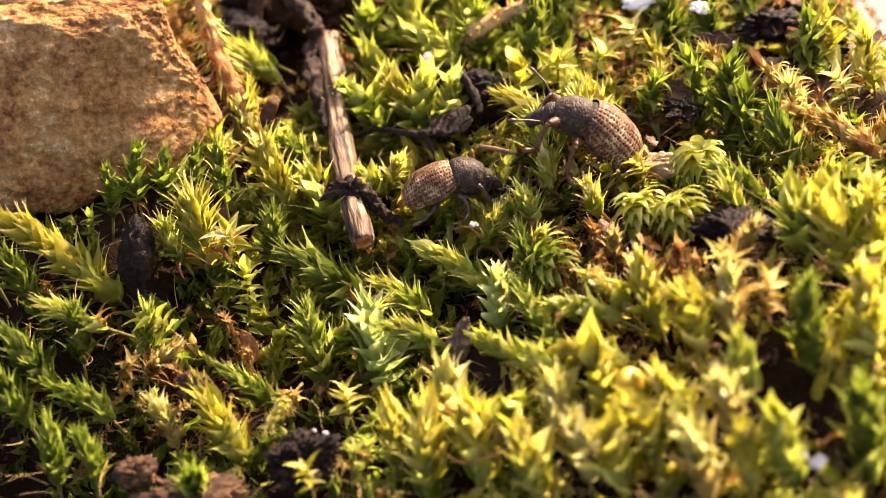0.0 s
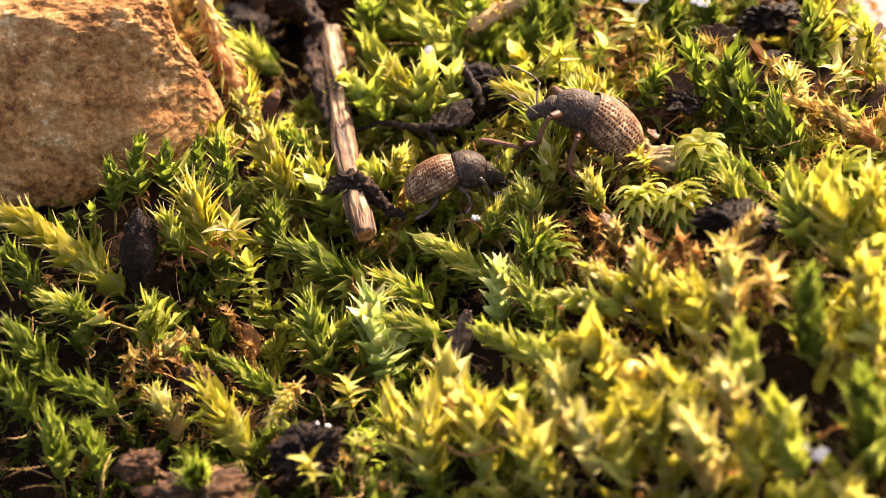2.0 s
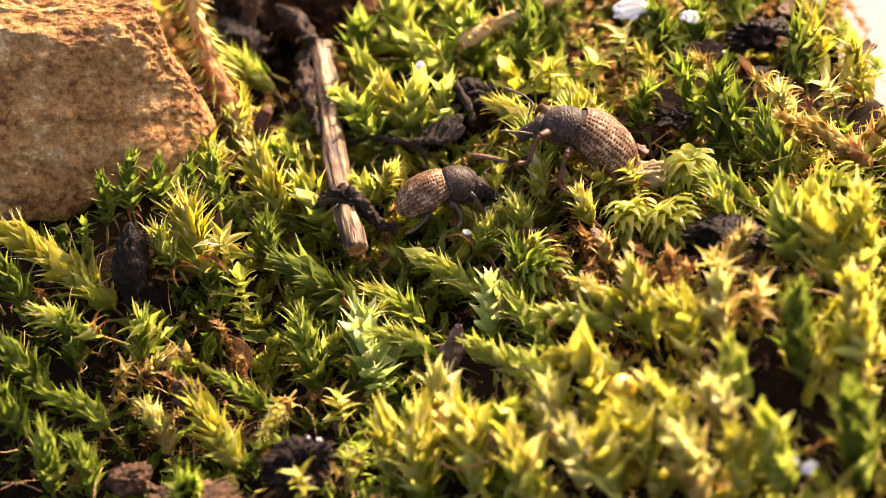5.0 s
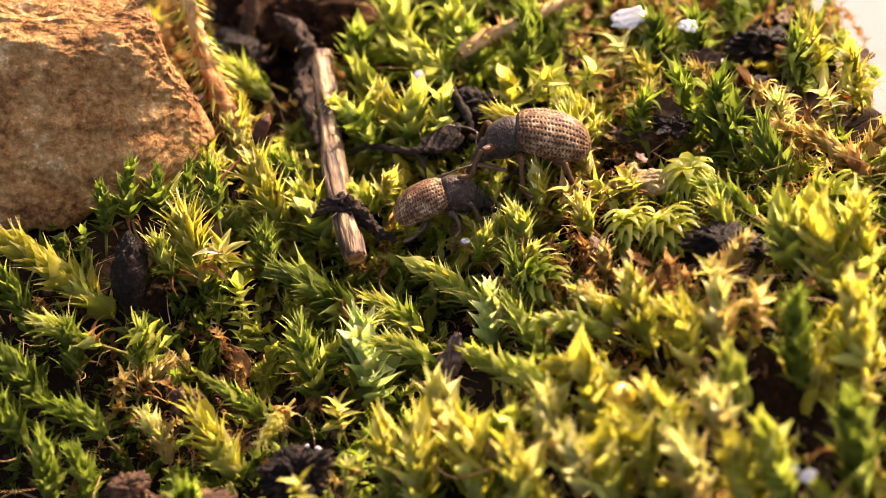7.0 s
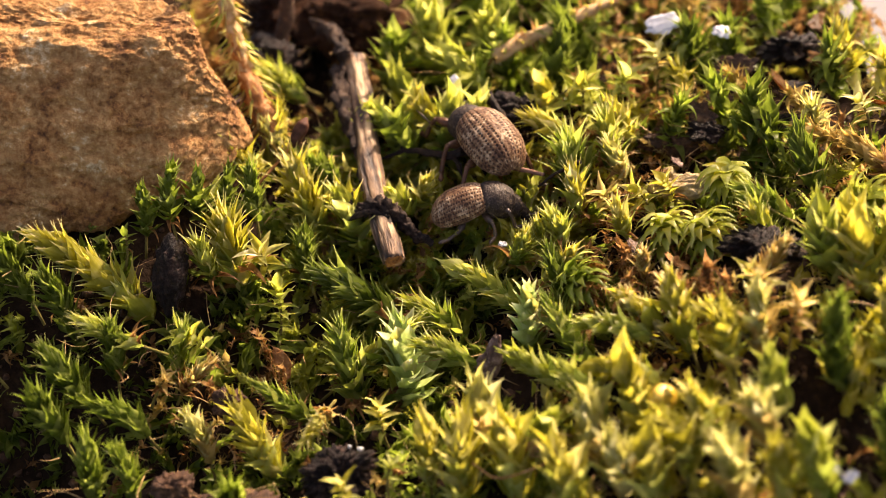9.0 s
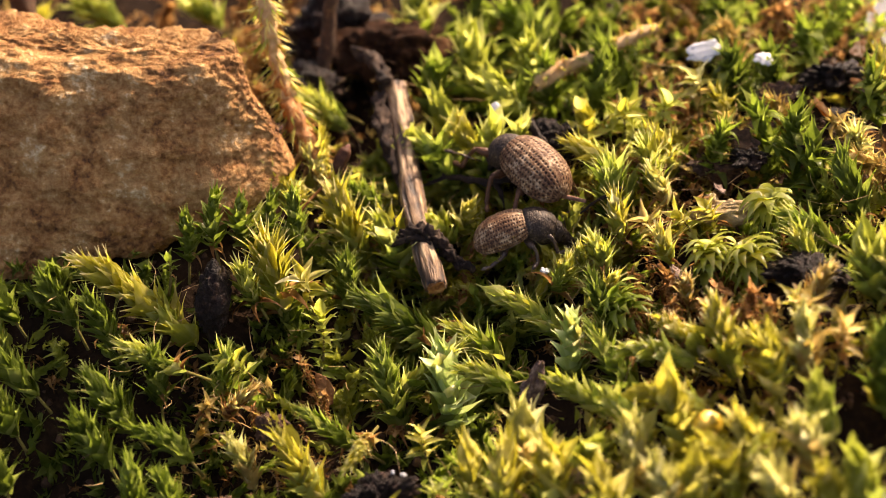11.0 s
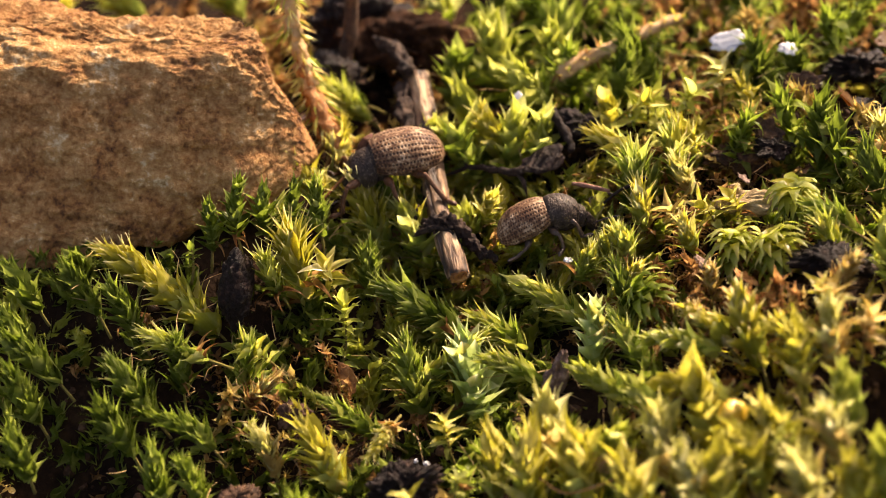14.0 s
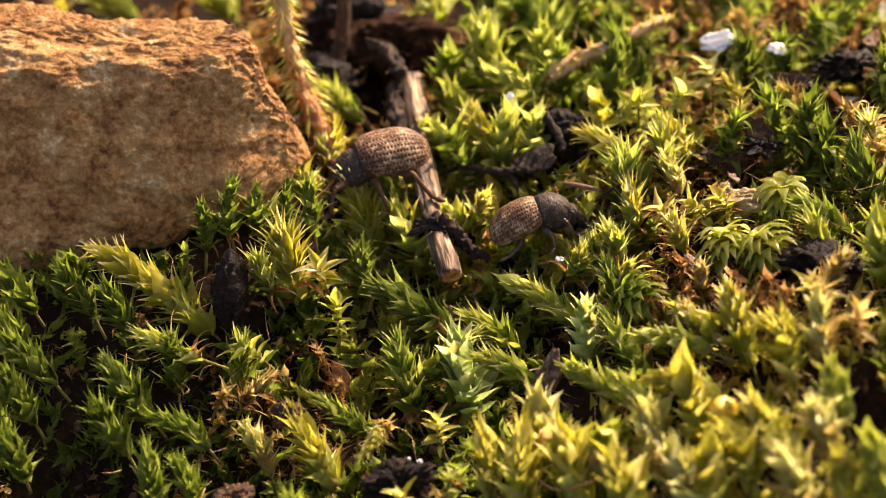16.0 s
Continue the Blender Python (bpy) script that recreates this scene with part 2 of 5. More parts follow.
def tube(points, radii, seg=8, n=None, rough=0.0, freq=1.0, flat=1.0, bm=None, seed=0.0):
    """A capped tube along a smooth curve; radii run along it, rough adds uneven relief."""
    bm = bm or bmesh.new()
    pts = spline(points, n or max(6, 5 * len(points)))
    m = len(pts)
    prev, rings = None, []
    for i, c in enumerate(pts):
        tan = (pts[min(i + 1, m - 1)] - pts[max(i - 1, 0)]).normalized()
        side = prev - tan * prev.dot(tan) if prev else tan.orthogonal()
        side.normalize()
        prev = side
        up = tan.cross(side)
        k = i / (m - 1) * (len(radii) - 1)
        j = min(int(k), len(radii) - 2)
        r = radii[j] + (radii[j + 1] - radii[j]) * (k - j)
        ring = []
        for s in range(seg):
            a = 2 * math.pi * s / seg
            d = side * math.cos(a) + up * math.sin(a) * flat
            w = r
            if rough:
                w *= 1 + rough * noise.noise((c + d * r * 1.5) * freq + Vector((seed, 0, 0)))
            ring.append(bm.verts.new(c + d * w))
        rings.append(ring)
    for a, b in zip(rings, rings[1:]):
        for s in range(seg):
            bm.faces.new((a[s], a[(s + 1) % seg], b[(s + 1) % seg], b[s]))
    bm.faces.new(rings[0][::-1])
    bm.faces.new(rings[-1])
    return bm


def lump(size, detail=3, rough=0.35, freq=1.2, seed=0.0, grit=0.0, gritf=6.0):
    """An uneven clod: a sphere pushed about at two scales."""
    bm = bmesh.new()
    bmesh.ops.create_icosphere(bm, subdivisions=detail, radius=1)
    off = Vector((seed * 3.1, seed * 1.7, seed))
    span = (size[0] * size[1] * size[2]) ** (1 / 3)
    for v in bm.verts:
        d = v.co.normalized()
        k = 1 + rough * noise.noise(d * freq + off) * 1.6 + rough * 0.5 * noise.noise(d * freq * 2.7 + off)
        if grit:
            q = Vector((d.x * size[0], d.y * size[1], d.z * size[2])) * (gritf / span)
            k += grit * (0.5 - noise.voronoi(q + off)[0][0])
        v.co = Vector((d.x * size[0], d.y * size[1], d.z * size[2])) * k
    return bm


# ---- the bed: height of the moss surface in millimetres ----
SWELLS = (
    (-24, (-0.81, -0.24, 0.77, -1.01, 0.56, -0.09)),
    (-12, (-0.73, -2.12, -1.65, 0.01, 2.79, 0.32)),
    (0, (3.27, 1.57, -2.49, -0.46, -0.47, 1.15)),
    (12, (0.21, 0.03, -0.22, 0.75, 0.19, 0.06)),
    (24, (-0.03, -0.03, 0.16, -0.11, -1.18, -0.85)),
)


def bed_rim(x, y):
    """1 at the rim of the mossy mound, less inside."""
    return math.hypot((x + 14) / 44, y / 75)


def bed(x, y):
    """Height of the moss tips: a gentle rise away from the eye with swells and hollows; it falls off at the bed's rim."""
    z = 3.72 + 0.12 * x + 0.16 * y
    for cy, row in SWELLS:
        wy = math.exp(-(y - cy) ** 2 / 128)
        for i, a in enumerate(row):
            z += a * wy * math.exp(-(x + 30 - 12 * i) ** 2 / 128)
    rim = bed_rim(x, y)
    return z - 60 * max(0.0, min(1.0, (rim - 0.985) / 0.07)) ** 1.3 if rim > 0.985 else z


def sunk(x, y):
    """Deep gaps between the cushions of moss, in millimetres below the rest."""
    gaps = ((-29, -8, 6.0, 5.2), (-30, -14, 6.0, 5.0), (-23, -13, 4.0, 3.0), (-22.5, -5.5, 2.6, 2.2), (-17, -13, 3.0, 1.6), (-7.3, 0.2, 2.4, 1.8), (-12.6, -4.2, 2.2, 2.2), (17.2, -16.4, 3.0, 3.2), (-20.5, -7.5, 2.4, 1.8), (-10.6, -8.6, 2.2, 2.0), (-3.4, -2.2, 2.4, 1.0), (-5.6, -0.6, 2.2, 1.0), (20, 11, 4.0, 2.6), (26, 14, 4.0, 2.4), (13.5, 6.5, 2.4, 1.6), (12, 18, 4.0, 1.4), (18, 16, 3.5, 1.6))
    return sum(d * math.exp(-((x - u) ** 2 + (y - v) ** 2) / (r * r)) for u, v, r, d in gaps)


def soil_top(x, y):
    n = noise.noise(Vector((x * 0.16, y * 0.16, 3.0)))
    m = noise.noise(Vector((x * 0.7, y * 0.7, 9.0)))
    return bed(x, y) - 3.6 - 0.8 * sunk(x, y) + 1.1 * n + 0.5 * m


def build_soil():
    nx, ny = 150, 210
    verts, faces = [], []
    for j in range(ny + 1):
        for i in range(nx + 1):
            x, y = -72 + 118 * i / nx, -88 + 176 * j / ny
            verts.append((x, y, max(soil_top(x, y), -24)))
    for j in range(ny):
        for i in range(nx):
            a = j * (nx + 1) + i
            faces.append((a, a + 1, a + nx + 2, a + nx + 1))
    tagged(new("soil_mound", mesh_of("soil_mound", verts, faces, SOIL)), "dark damp crumbly soil under the moss", "soil", kind="structure")


def build_ground():
    """Pale paving that reaches the horizon, on which the mossy mound lies."""
    rings = [0, 60, 120, 300, 1000, 5000, 3e4, 3e5]
    verts, faces = [(0, 0, -20)], []
    for r in rings[1:]:
        for s in range(48):
            a = 2 * math.pi * s / 48
            verts.append((r * math.cos(a), r * math.sin(a), -20))
    for s in range(48):
        faces.append((0, 1 + s, 1 + (s + 1) % 48))
    for k in range(len(rings) - 2):
        for s in range(48):
            a, b = 1 + 48 * k, 1 + 48 * (k + 1)
            faces.append((a + s, b + s, b + (s + 1) % 48, a + (s + 1) % 48))
    tagged(new("ground", mesh_of("ground", verts, faces, PAVING, False)), "pale grey paving around the mossy mound", "ground", kind="structure")


build_ground()
build_soil()


def build_rock():
    """A tan sandstone: a leaning front, a narrow top and a slanting right flank that recedes, pitted all over."""
    bm = bmesh.new()
    bmesh.ops.create_cube(bm, size=2)
    bmesh.ops.subdivide_edges(bm, edges=bm.edges[:], cuts=124, use_grid_fill=True)
    for v in bm.verts:
        c = v.co
        k = 11.0
        s = (abs(c.x) ** k + abs(c.y) ** k + abs(c.z) ** k) ** (-1 / k)
        u = c * s
        along = -14.0 + (u.x - 1) / 2 * 30
        low = max(-5.0, 1.4 + 0.33 * (along + 20)) - 3.0 * (u.y + 1) / 2
        top = 11.45 - 0.02 * (along + 18)
        z = low + (top - low) * (1 - (1 - (u.z + 1) / 2) ** 1.4)
        right = float(np.interp(z, (0, 2, 4, 6.8, 8.4, 9.6, 10.9, 11.7), (-16.8, -15.4, -14.1, -15.5, -16.7, -17.4, -18.0, -18.5)))
        x = right + (u.x - 1) / 2 * 30
        ledge = 10.3 + 0.5 * noise.noise(Vector((along * 0.16, 0, 7)))
        front = 1.2 + 0.60 * (z + 1) + 1.2 * max(0.0, z - ledge) ** 2 + 0.05 * max(0.0, x + 21) ** 2
        back = max(front + 4.0, 15.0 - 0.18 * z)
        y = front + (u.y + 1) / 2 * (back - front)
        x -= 0.65 * max(0.0, y - front - 1.4) * (u.x + 1) / 2
        p = Vector((x, y, z))
        d = Vector((u.x * 0.6, u.y, u.z)).normalized()
        push = 0.8 * noise.noise(p * 0.12) + 0.45 * noise.noise(p * 0.33 + Vector((5, 0, 0)))
        push += 0.34 * noise.noise(Vector((p.x * 0.5, p.y, p.z)) * 0.9) + 0.22 * noise.noise(p * 1.7) + 0.18 * noise.noise(p * 3.6) + 0.11 * noise.noise(p * 7.5)
        push -= 0.22 * max(0.0, noise.noise(p * 1.6 + Vector((9, 4, 2))) - 0.2)
        v.co = p + d * push
    ob = part("rock", bm, SANDSTONE)
    tagged(ob, "tan pitted sandstone lump bedded in the moss", "rock")


build_rock()


# ---- moss ----
LEAF_FORMS = {
    # half width, bend of the blade (below 0: towards the stem), flick of the tip outwards, cupping, outline
    "lance": (0.190, -0.42, 0.55, 0.62, "acuminate"),
    "ovate": (0.250, -0.50, 0.42, 0.60, "acuminate"),
    "scale": (0.255, -0.25, 0.36, 0.60, "acute"),
    "star": (0.200, 0.25, 0.10, 0.55, "tapering"),
    "curl": (0.190, 1.90, 0.00, 0.55, "tapering"),
    "hair": (0.090, -0.15, 0.45, 0.80, "acuminate"),
    "wither": (0.110, 1.30, 0.30, 1.30, "tapering"),
}
OUTLINES = {
    "acuminate": ((0, 0.12, 0.27, 0.40, 0.54, 0.66, 0.78, 1), (0.62, 0.90, 1.0, 0.93, 0.62, 0.30, 0.11, 0.025)),
    "acute": ((0, 0.14, 0.32, 0.52, 0.70, 0.86, 1), (0.62, 0.90, 1.0, 0.90, 0.58, 0.24, 0.03)),
    "tapering": ((0, 0.2, 0.4, 0.7, 1), (0.60, 1.0, 0.92, 0.46, 0.03)),
}
VARIANTS = 4


def leaf_shape(kind, variant, rows=8, pleats=True):
    """Points of one leaf of length 1 along z: a cupped, pleated blade that runs out into a hair-fine tip."""
    wide, bend, flick, cup, outline = LEAF_FORMS[kind]
    bend += (0.0, 0.18, -0.14, 0.30)[variant]
    twist = (0.0, 0.40, -0.36, 0.65)[variant] * (2.6 if kind == "wither" else 1.0)
    across = (-1, -0.5, 0, 0.5, 1) if pleats else (-1, 0, 1)
    verts, faces = [], []
    y = z = 0.0
    for i in range(rows + 1):
        t = i / rows
        w = wide * float(np.interp(t, *OUTLINES[outline]))
        if i:
            m = t - 0.5 / rows
            way = 1.3 * bend * m + 2.2 * flick * max(0.0, m - 0.5)
            y -= math.sin(way) / rows
            z += math.cos(way) / rows
        for c in across:
            edge = 0.16 * math.sin(8.5 * t + 2.3 * variant + 1.3 * c) * abs(c)
            dy = cup * (1 - 0.3 * t) * w * c * c - (0.08 * w if abs(c) == 0.5 else 0.0) + edge * w
            dx = c * w
            k = twist * t
            verts.append((dx * math.cos(k) - dy * math.sin(k), y + dx * math.sin(k) + dy * math.cos(k), z))
    n = len(across)
    for i in range(rows):
        for j in range(n - 1):
            p = n * i + j
            faces.append((p, p + 1, p + n + 1, p + n))
    return verts, faces


SHAPES = {(k, v): leaf_shape(k, v) for k in LEAF_FORMS for v in range(VARIANTS)}
COARSE = {(k, v): leaf_shape(k, v, 5, False) for k in LEAF_FORMS for v in range(VARIANTS)}
LEAF_MESH = {}


def leaf_mesh(kind, tint, variant=0):
    if (kind, tint, variant) not in LEAF_MESH:
        v, f = SHAPES[kind, variant]
        me = mesh_of("leaf", [tuple(c / MM for c in p) for p in v], f, LEAF[tint])
        LEAF_MESH[kind, tint, variant] = me
    return LEAF_MESH[kind, tint, variant]


def leaf_frames(rng, style, pts, width, most=118):
    """Where the leaves of one shoot sit: (foot, direction, inner normal, length) along a smooth stem."""
    out = []
    n = len(pts)
    length = sum((b - a).length for a, b in zip(pts, pts[1:]))
    if style == "star":
        count = 9 + int(rng.random() * 4) + int(3.0 * length)
    elif style == "curl":
        count = int(44 + 6 * length)
    elif style == "bract":
        count = int(26 + 10 * length)
    elif style == "imbricate":
        count = int(12 + 6 * length)
    elif style == "shaggy":
        count = int(44 + 16 * length)
    elif style == "tangle":
        count = int(26 + 13 * length)
    elif style == "broad":
        count = int(18 + 7 * length)
    else:
        count = int(30 + 14 * length)
    count = min(count, most)
    turn = rng.random() * 6.28
    side0 = (pts[-1] - pts[0]).orthogonal().normalized()
    for i in range(count):
        u = i / (count - 1)
        if style == "star":
            s = 0.20 + 0.79 * u ** 0.6
            spread = radians(80 - 52 * u ** 2 + rng.uniform(-14, 14))
            ln = width * (0.50 + 0.10 * u) * rng.uniform(0.7, 1.15)
        elif style == "bract":
            s = 0.06 + 0.93 * u
            spread = radians(38 - 27 * u ** 2 + rng.uniform(-7, 7))
            ln = width * (0.60 - 0.10 * u) * rng.uniform(0.75, 1.2)
        elif style == "imbricate":
            s = 0.06 + 0.93 * u
            spread = radians(44 - 30 * u ** 2 + rng.uniform(-6, 6))
            ln = width * (0.70 - 0.14 * u) * rng.uniform(0.9, 1.1)
        elif style == "shaggy":
            s = 0.05 + 0.94 * u
            spread = radians(58 - 40 * u + rng.uniform(-16, 16))
            ln = width * 0.56 * rng.uniform(0.65, 1.2)
        elif style == "curl":
            s = 0.35 + 0.64 * u
            spread = radians(36 - 30 * u + rng.uniform(-8, 8))
            ln = width * 0.74 * rng.uniform(0.8, 1.1)
        elif style == "broad":
            s = 0.10 + 0.89 * u
            spread = radians(58 - 40 * u ** 1.3 + rng.uniform(-11, 11))
            ln = width * (0.66 - 0.10 * u) * rng.uniform(0.75, 1.15)
        elif style == "tangle":
            s = 0.1 + 0.89 * u
            spread = radians(rng.uniform(20, 85))
            ln = width * rng.uniform(0.20, 0.42)
        else:
            s = 0.05 + 0.94 * u
            spread = radians(38 - 25 * u ** 1.4 + rng.uniform(-9, 9))
            ln = width * (0.67 if u < 0.7 else 0.67 - 0.4 * (u - 0.7)) * rng.uniform(0.75, 1.15)
        k = min(int(s * (n - 1)), n - 2)
        fpos = pts[k].lerp(pts[k + 1], s * (n - 1) - k)
        axis = (pts[k + 1] - pts[k]).normalized()
        side = (side0 - axis * side0.dot(axis)).normalized()
        a = turn + i * 2.39996
        rad = side * math.cos(a) + axis.cross(side) * math.sin(a)
        d = axis * math.cos(spread) + rad * math.sin(spread)
        inner = axis * math.sin(spread) - rad * math.cos(spread)
        out.append((fpos, d, inner, ln))
    return out


def stem_curve(rng, base, tip, n=9):
    base, tip = Vector(base), Vector(tip)
    mid = (base + tip) / 2
    ax = tip - base
    mid += Vector((rng.uniform(-1, 1), rng.uniform(-1, 1), rng.uniform(0.3, 1.0))) * ax.length * 0.13
    return [base.lerp(mid, t).lerp(mid.lerp(tip, t), t) for t in (i / (n - 1) for i in range(n))]


LABELS = {
    "lime": "fresh lime-green moss shoot with pointed glossy leaves",
    "yellow": "sunlit yellow-green moss shoot with pointed leaves",
    "green": "mid-green moss shoot with overlapping pointed leaves",
    "dark": "dark green moss shoot, in places tinted darker to stand in for shade",
    "blue": "bluish pale green moss shoot with broad overlapping leaves",
    "pale": "pale straw-green moss shoot with dry tips",
    "buff": "dry buff-coloured moss shoot with wispy leaves",
    "brown": "withered reddish-brown moss shoot",
}
SHOOTS = random.Random(11)
TALL = []
OLDER = {"lime": "green", "yellow": "lime", "green": "dark", "dark": "dark", "blue": "green", "pale": "buff", "buff": "brown", "brown": "brown"}
FRESHER = {"lime": "yellow", "yellow": "pale", "green": "lime", "dark": "green", "blue": "pale", "pale": "yellow", "buff": "pale", "brown": "buff"}
LEAF_KIND = {"feather": "lance", "star": "star", "curl": "curl"}


def moss(style, tint, base, tip, width, near=True):
    """One moss shoot with its stem and every leaf, from its foot to its tip."""
    rng = SHOOTS
    if near:
        width *= 1.0 if style == "star" else 1.34
        TALL.extend((Vector(base).lerp(Vector(tip), t), width) for t in (0.3, 0.65, 1.0))
    root = empty("moss_shoot", pose(base[0] * MM, base[1] * MM, base[2] * MM), LABELS[tint], "moss", "moss shoots in the bed")
    b = Vector(base)
    pts = [p - b for p in stem_curve(rng, base, tip)]
    part("stem", tube([pts[0] - (pts[1] - pts[0]) * 2.5] + pts[::2], [0.10, 0.09, 0.05], 6, 10), STEM, root)
    frames = []
    plump = tint == "blue" or style == "feather" and tint in ("yellow", "pale", "lime") and base[0] > 0 and base[1] < -6
    leafy_patch = style == "feather" and tint in ("lime", "yellow", "green") and -8 < base[0] < 5 and base[1] > 2 or tint == "dark" and base[0] < -13 and base[1] > 0
    form = "tangle" if tint == "brown" else "imbricate" if tint == "blue" else "bract" if plump else "broad" if leafy_patch else "shaggy" if style == "feather" and base[0] > 11 and base[1] > 2 else style
    sites = leaf_frames(rng, form, pts, width)
    for i, (fpos, d, inner, ln) in enumerate(sites):
        u = i / len(sites)
        kind = LEAF_KIND[style]
        if form == "tangle":
            kind = rng.choice(("wither", "wither", "ovate"))
        elif form == "broad":
            kind = rng.choices(("ovate", "scale", "lance"), (0.6, 0.25, 0.15))[0]
        elif form == "imbricate":
            kind = rng.choice(("scale", "scale", "ovate"))
        elif form == "shaggy":
            kind = rng.choices(("hair", "lance", "curl"), (0.5, 0.3, 0.2))[0]
        elif form == "bract":
            kind = rng.choice(("scale", "ovate", "lance"))
        elif style == "feather":
            kind = rng.choices(("lance", "ovate", "hair"), (0.46, 0.24, 0.30))[0]
        leaf_tint = tint
        if u < 0.34 and rng.random() < 0.5:
            leaf_tint = OLDER[tint]
        elif u < 0.25 and rng.random() < 0.3:
            leaf_tint, kind = "brown", "wither"
        elif rng.random() < 0.14:
            leaf_tint = FRESHER[tint]
        frames.append((kind, fpos, d, inner, ln, rng.uniform(0.8, 1.2), leaf_tint))
    if near and -11 < base[1] < 6 and -26 < base[0] < 19:
        for kind, fpos, d, inner, ln, fat, leaf_tint in frames:
            ob = new("leaf", leaf_mesh(kind, leaf_tint, int(fat * 1000) % VARIANTS))
            ob.parent = root
            m = Matrix((inner.cross(d).normalized(), inner.normalized(), d)).transposed().to_4x4()
            k = ln * 0.001
            ob.matrix_basis = Matrix.Translation(fpos * MM) @ m @ Matrix.Diagonal((k * fat, k, k, 1))
    else:
        for name, some in (("foliage", [f[:6] for f in frames if f[6] == tint]), ("old_foliage", [f[:6] for f in frames if f[6] == OLDER[tint] != tint])):
            if some:
                ob = new(name, joined_leaves(name, some, BED[tint if name == "foliage" else OLDER[tint]]))
                ob.parent = root
                tagged(ob, kind="stuff")


def joined_leaves(name, frames, mat, shapes=SHAPES):
    """All the given leaves in one mesh."""
    verts, faces, at = [], [], 0
    for kind, fpos, d, inner, ln, fat in frames:
        v, f = (np.array(q) for q in shapes[kind, int(fat * 1000) % VARIANTS])
        v = v * np.array((fat, 1, 1))
        verts.append(v @ (np.array((inner.cross(d), inner, d)) * ln) + np.array(fpos))
        faces.append(f + at)
        at += len(v)
    V, F = np.vstack(verts) * MM, np.vstack(faces)
    me = bpy.data.meshes.new(name)
    me.vertices.add(len(V))
    me.vertices.foreach_set("co", V.ravel())
    me.loops.add(F.size)
    me.loops.foreach_set("vertex_index", F.ravel())
    me.polygons.add(len(F))
    me.polygons.foreach_set("loop_start", np.arange(0, F.size, 4))
    me.polygons.foreach_set("use_smooth", [True] * len(F))
    me.materials.append(mat)
    me.update(calc_edges=True)
    me.validate()
    return me


def moss_shoots():
    moss("feather", "yellow", (-19.6, -3.1, -2.4), (-25.4, -2.4, 3.3), 3.5)
    moss("feather", "lime", (-19.8, -6.4, -1.3), (-22.8, -6.6, 0.6), 2.3)
    moss("feather", "yellow", (-8.9, 4.5, -2.4), (-11.3, 5.4, 2.7), 4.0)
    moss("feather", "lime", (-6.9, 2.9, -2.1), (-8.2, 3.7, 1.8), 3.4)
    moss("star", "lime", (-15.9, 2.9, 1.3), (-16.5, 2.9, 3.2), 3.3)
    moss("feather", "yellow", (-14.3, -0.6, -2.0), (-15.4, 0.1, 2.2), 4.2)
    moss("star", "yellow", (-12.5, -1.1, -2.1), (-13.3, -0.6, 1.4), 3.1)
    moss("star", "lime", (-12.5, -4.2, -4.5), (-12.1, -2.8, 0.3), 2.6)
    # the rock's shadow on these five is put into their dark tint
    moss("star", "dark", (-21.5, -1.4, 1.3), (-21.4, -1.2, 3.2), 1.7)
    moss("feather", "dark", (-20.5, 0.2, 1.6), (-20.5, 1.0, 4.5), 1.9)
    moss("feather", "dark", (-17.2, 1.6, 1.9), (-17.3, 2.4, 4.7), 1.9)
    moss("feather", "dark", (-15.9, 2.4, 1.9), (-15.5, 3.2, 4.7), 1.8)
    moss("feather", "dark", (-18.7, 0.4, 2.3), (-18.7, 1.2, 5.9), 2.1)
    moss("feather", "yellow", (-13.8, 8.9, -0.4), (-13.0, 10.1, 4.0), 3.0)
    moss("feather", "green", (-8.5, 6.6, 1.0), (-10.6, 6.6, 3.0), 2.5)
    moss("feather", "lime", (-11.2, 14.0, 2.9), (-13.4, 14.2, 4.8), 2.9)
    moss("feather", "lime", (-3.2, 12.1, 1.1), (-4.8, 13.2, 5.2), 3.6)
    moss("feather", "yellow", (-2.0, 10.0, 0.9), (-3.3, 11.0, 4.8), 3.0)
    moss("feather", "lime", (-1.3, 9.1, 0.6), (-1.5, 10.0, 4.8), 3.5)
    moss("feather", "lime", (0.4, 9.1, 1.5), (0.4, 9.8, 5.1), 3.1)
    moss("feather", "lime", (-0.9, 16.8, 2.0), (-2.8, 18.2, 6.7), 4.3)
    moss("feather", "lime", (1.4, 13.4, 3.9), (-0.7, 14.1, 6.1), 3.6)
    moss("feather", "lime", (-3.9, 9.3, 0.5), (-5.7, 10.3, 4.1), 3.0)
    moss("feather", "green", (-5.9, 16.1, 2.4), (-5.4, 16.6, 6.0), 3.1)
    moss("feather", "lime", (1.8, 16.9, 3.8), (1.3, 17.5, 7.2), 3.5)
    moss("feather", "green", (-3.7, 8.9, 1.2), (-5.2, 9.5, 4.0), 2.8)
    moss("feather", "yellow", (4.3, 10.4, 3.4), (4.6, 10.7, 6.3), 2.6)
    moss("star", "yellow", (7.4, 10.1, 4.0), (7.2, 10.5, 6.7), 3.3)
    moss("feather", "green", (7.0, 3.5, 1.3), (6.1, 4.6, 4.9), 3.9)
    moss("feather", "lime", (4.3, -0.2, -0.3), (3.9, 0.2, 2.3), 2.2)
    moss("star", "lime", (9.9, 10.7, 4.5), (10.0, 11.0, 7.2), 3.3)
    moss("star", "pale", (12.6, 12.9, 5.3), (12.2, 13.2, 7.8), 3.2)
    # back shoots: tint taken deeper to stand in for shade
    moss("feather", "dark", (8.4, 15.2, 4.4), (6.5, 16.0, 7.6), 3.8)
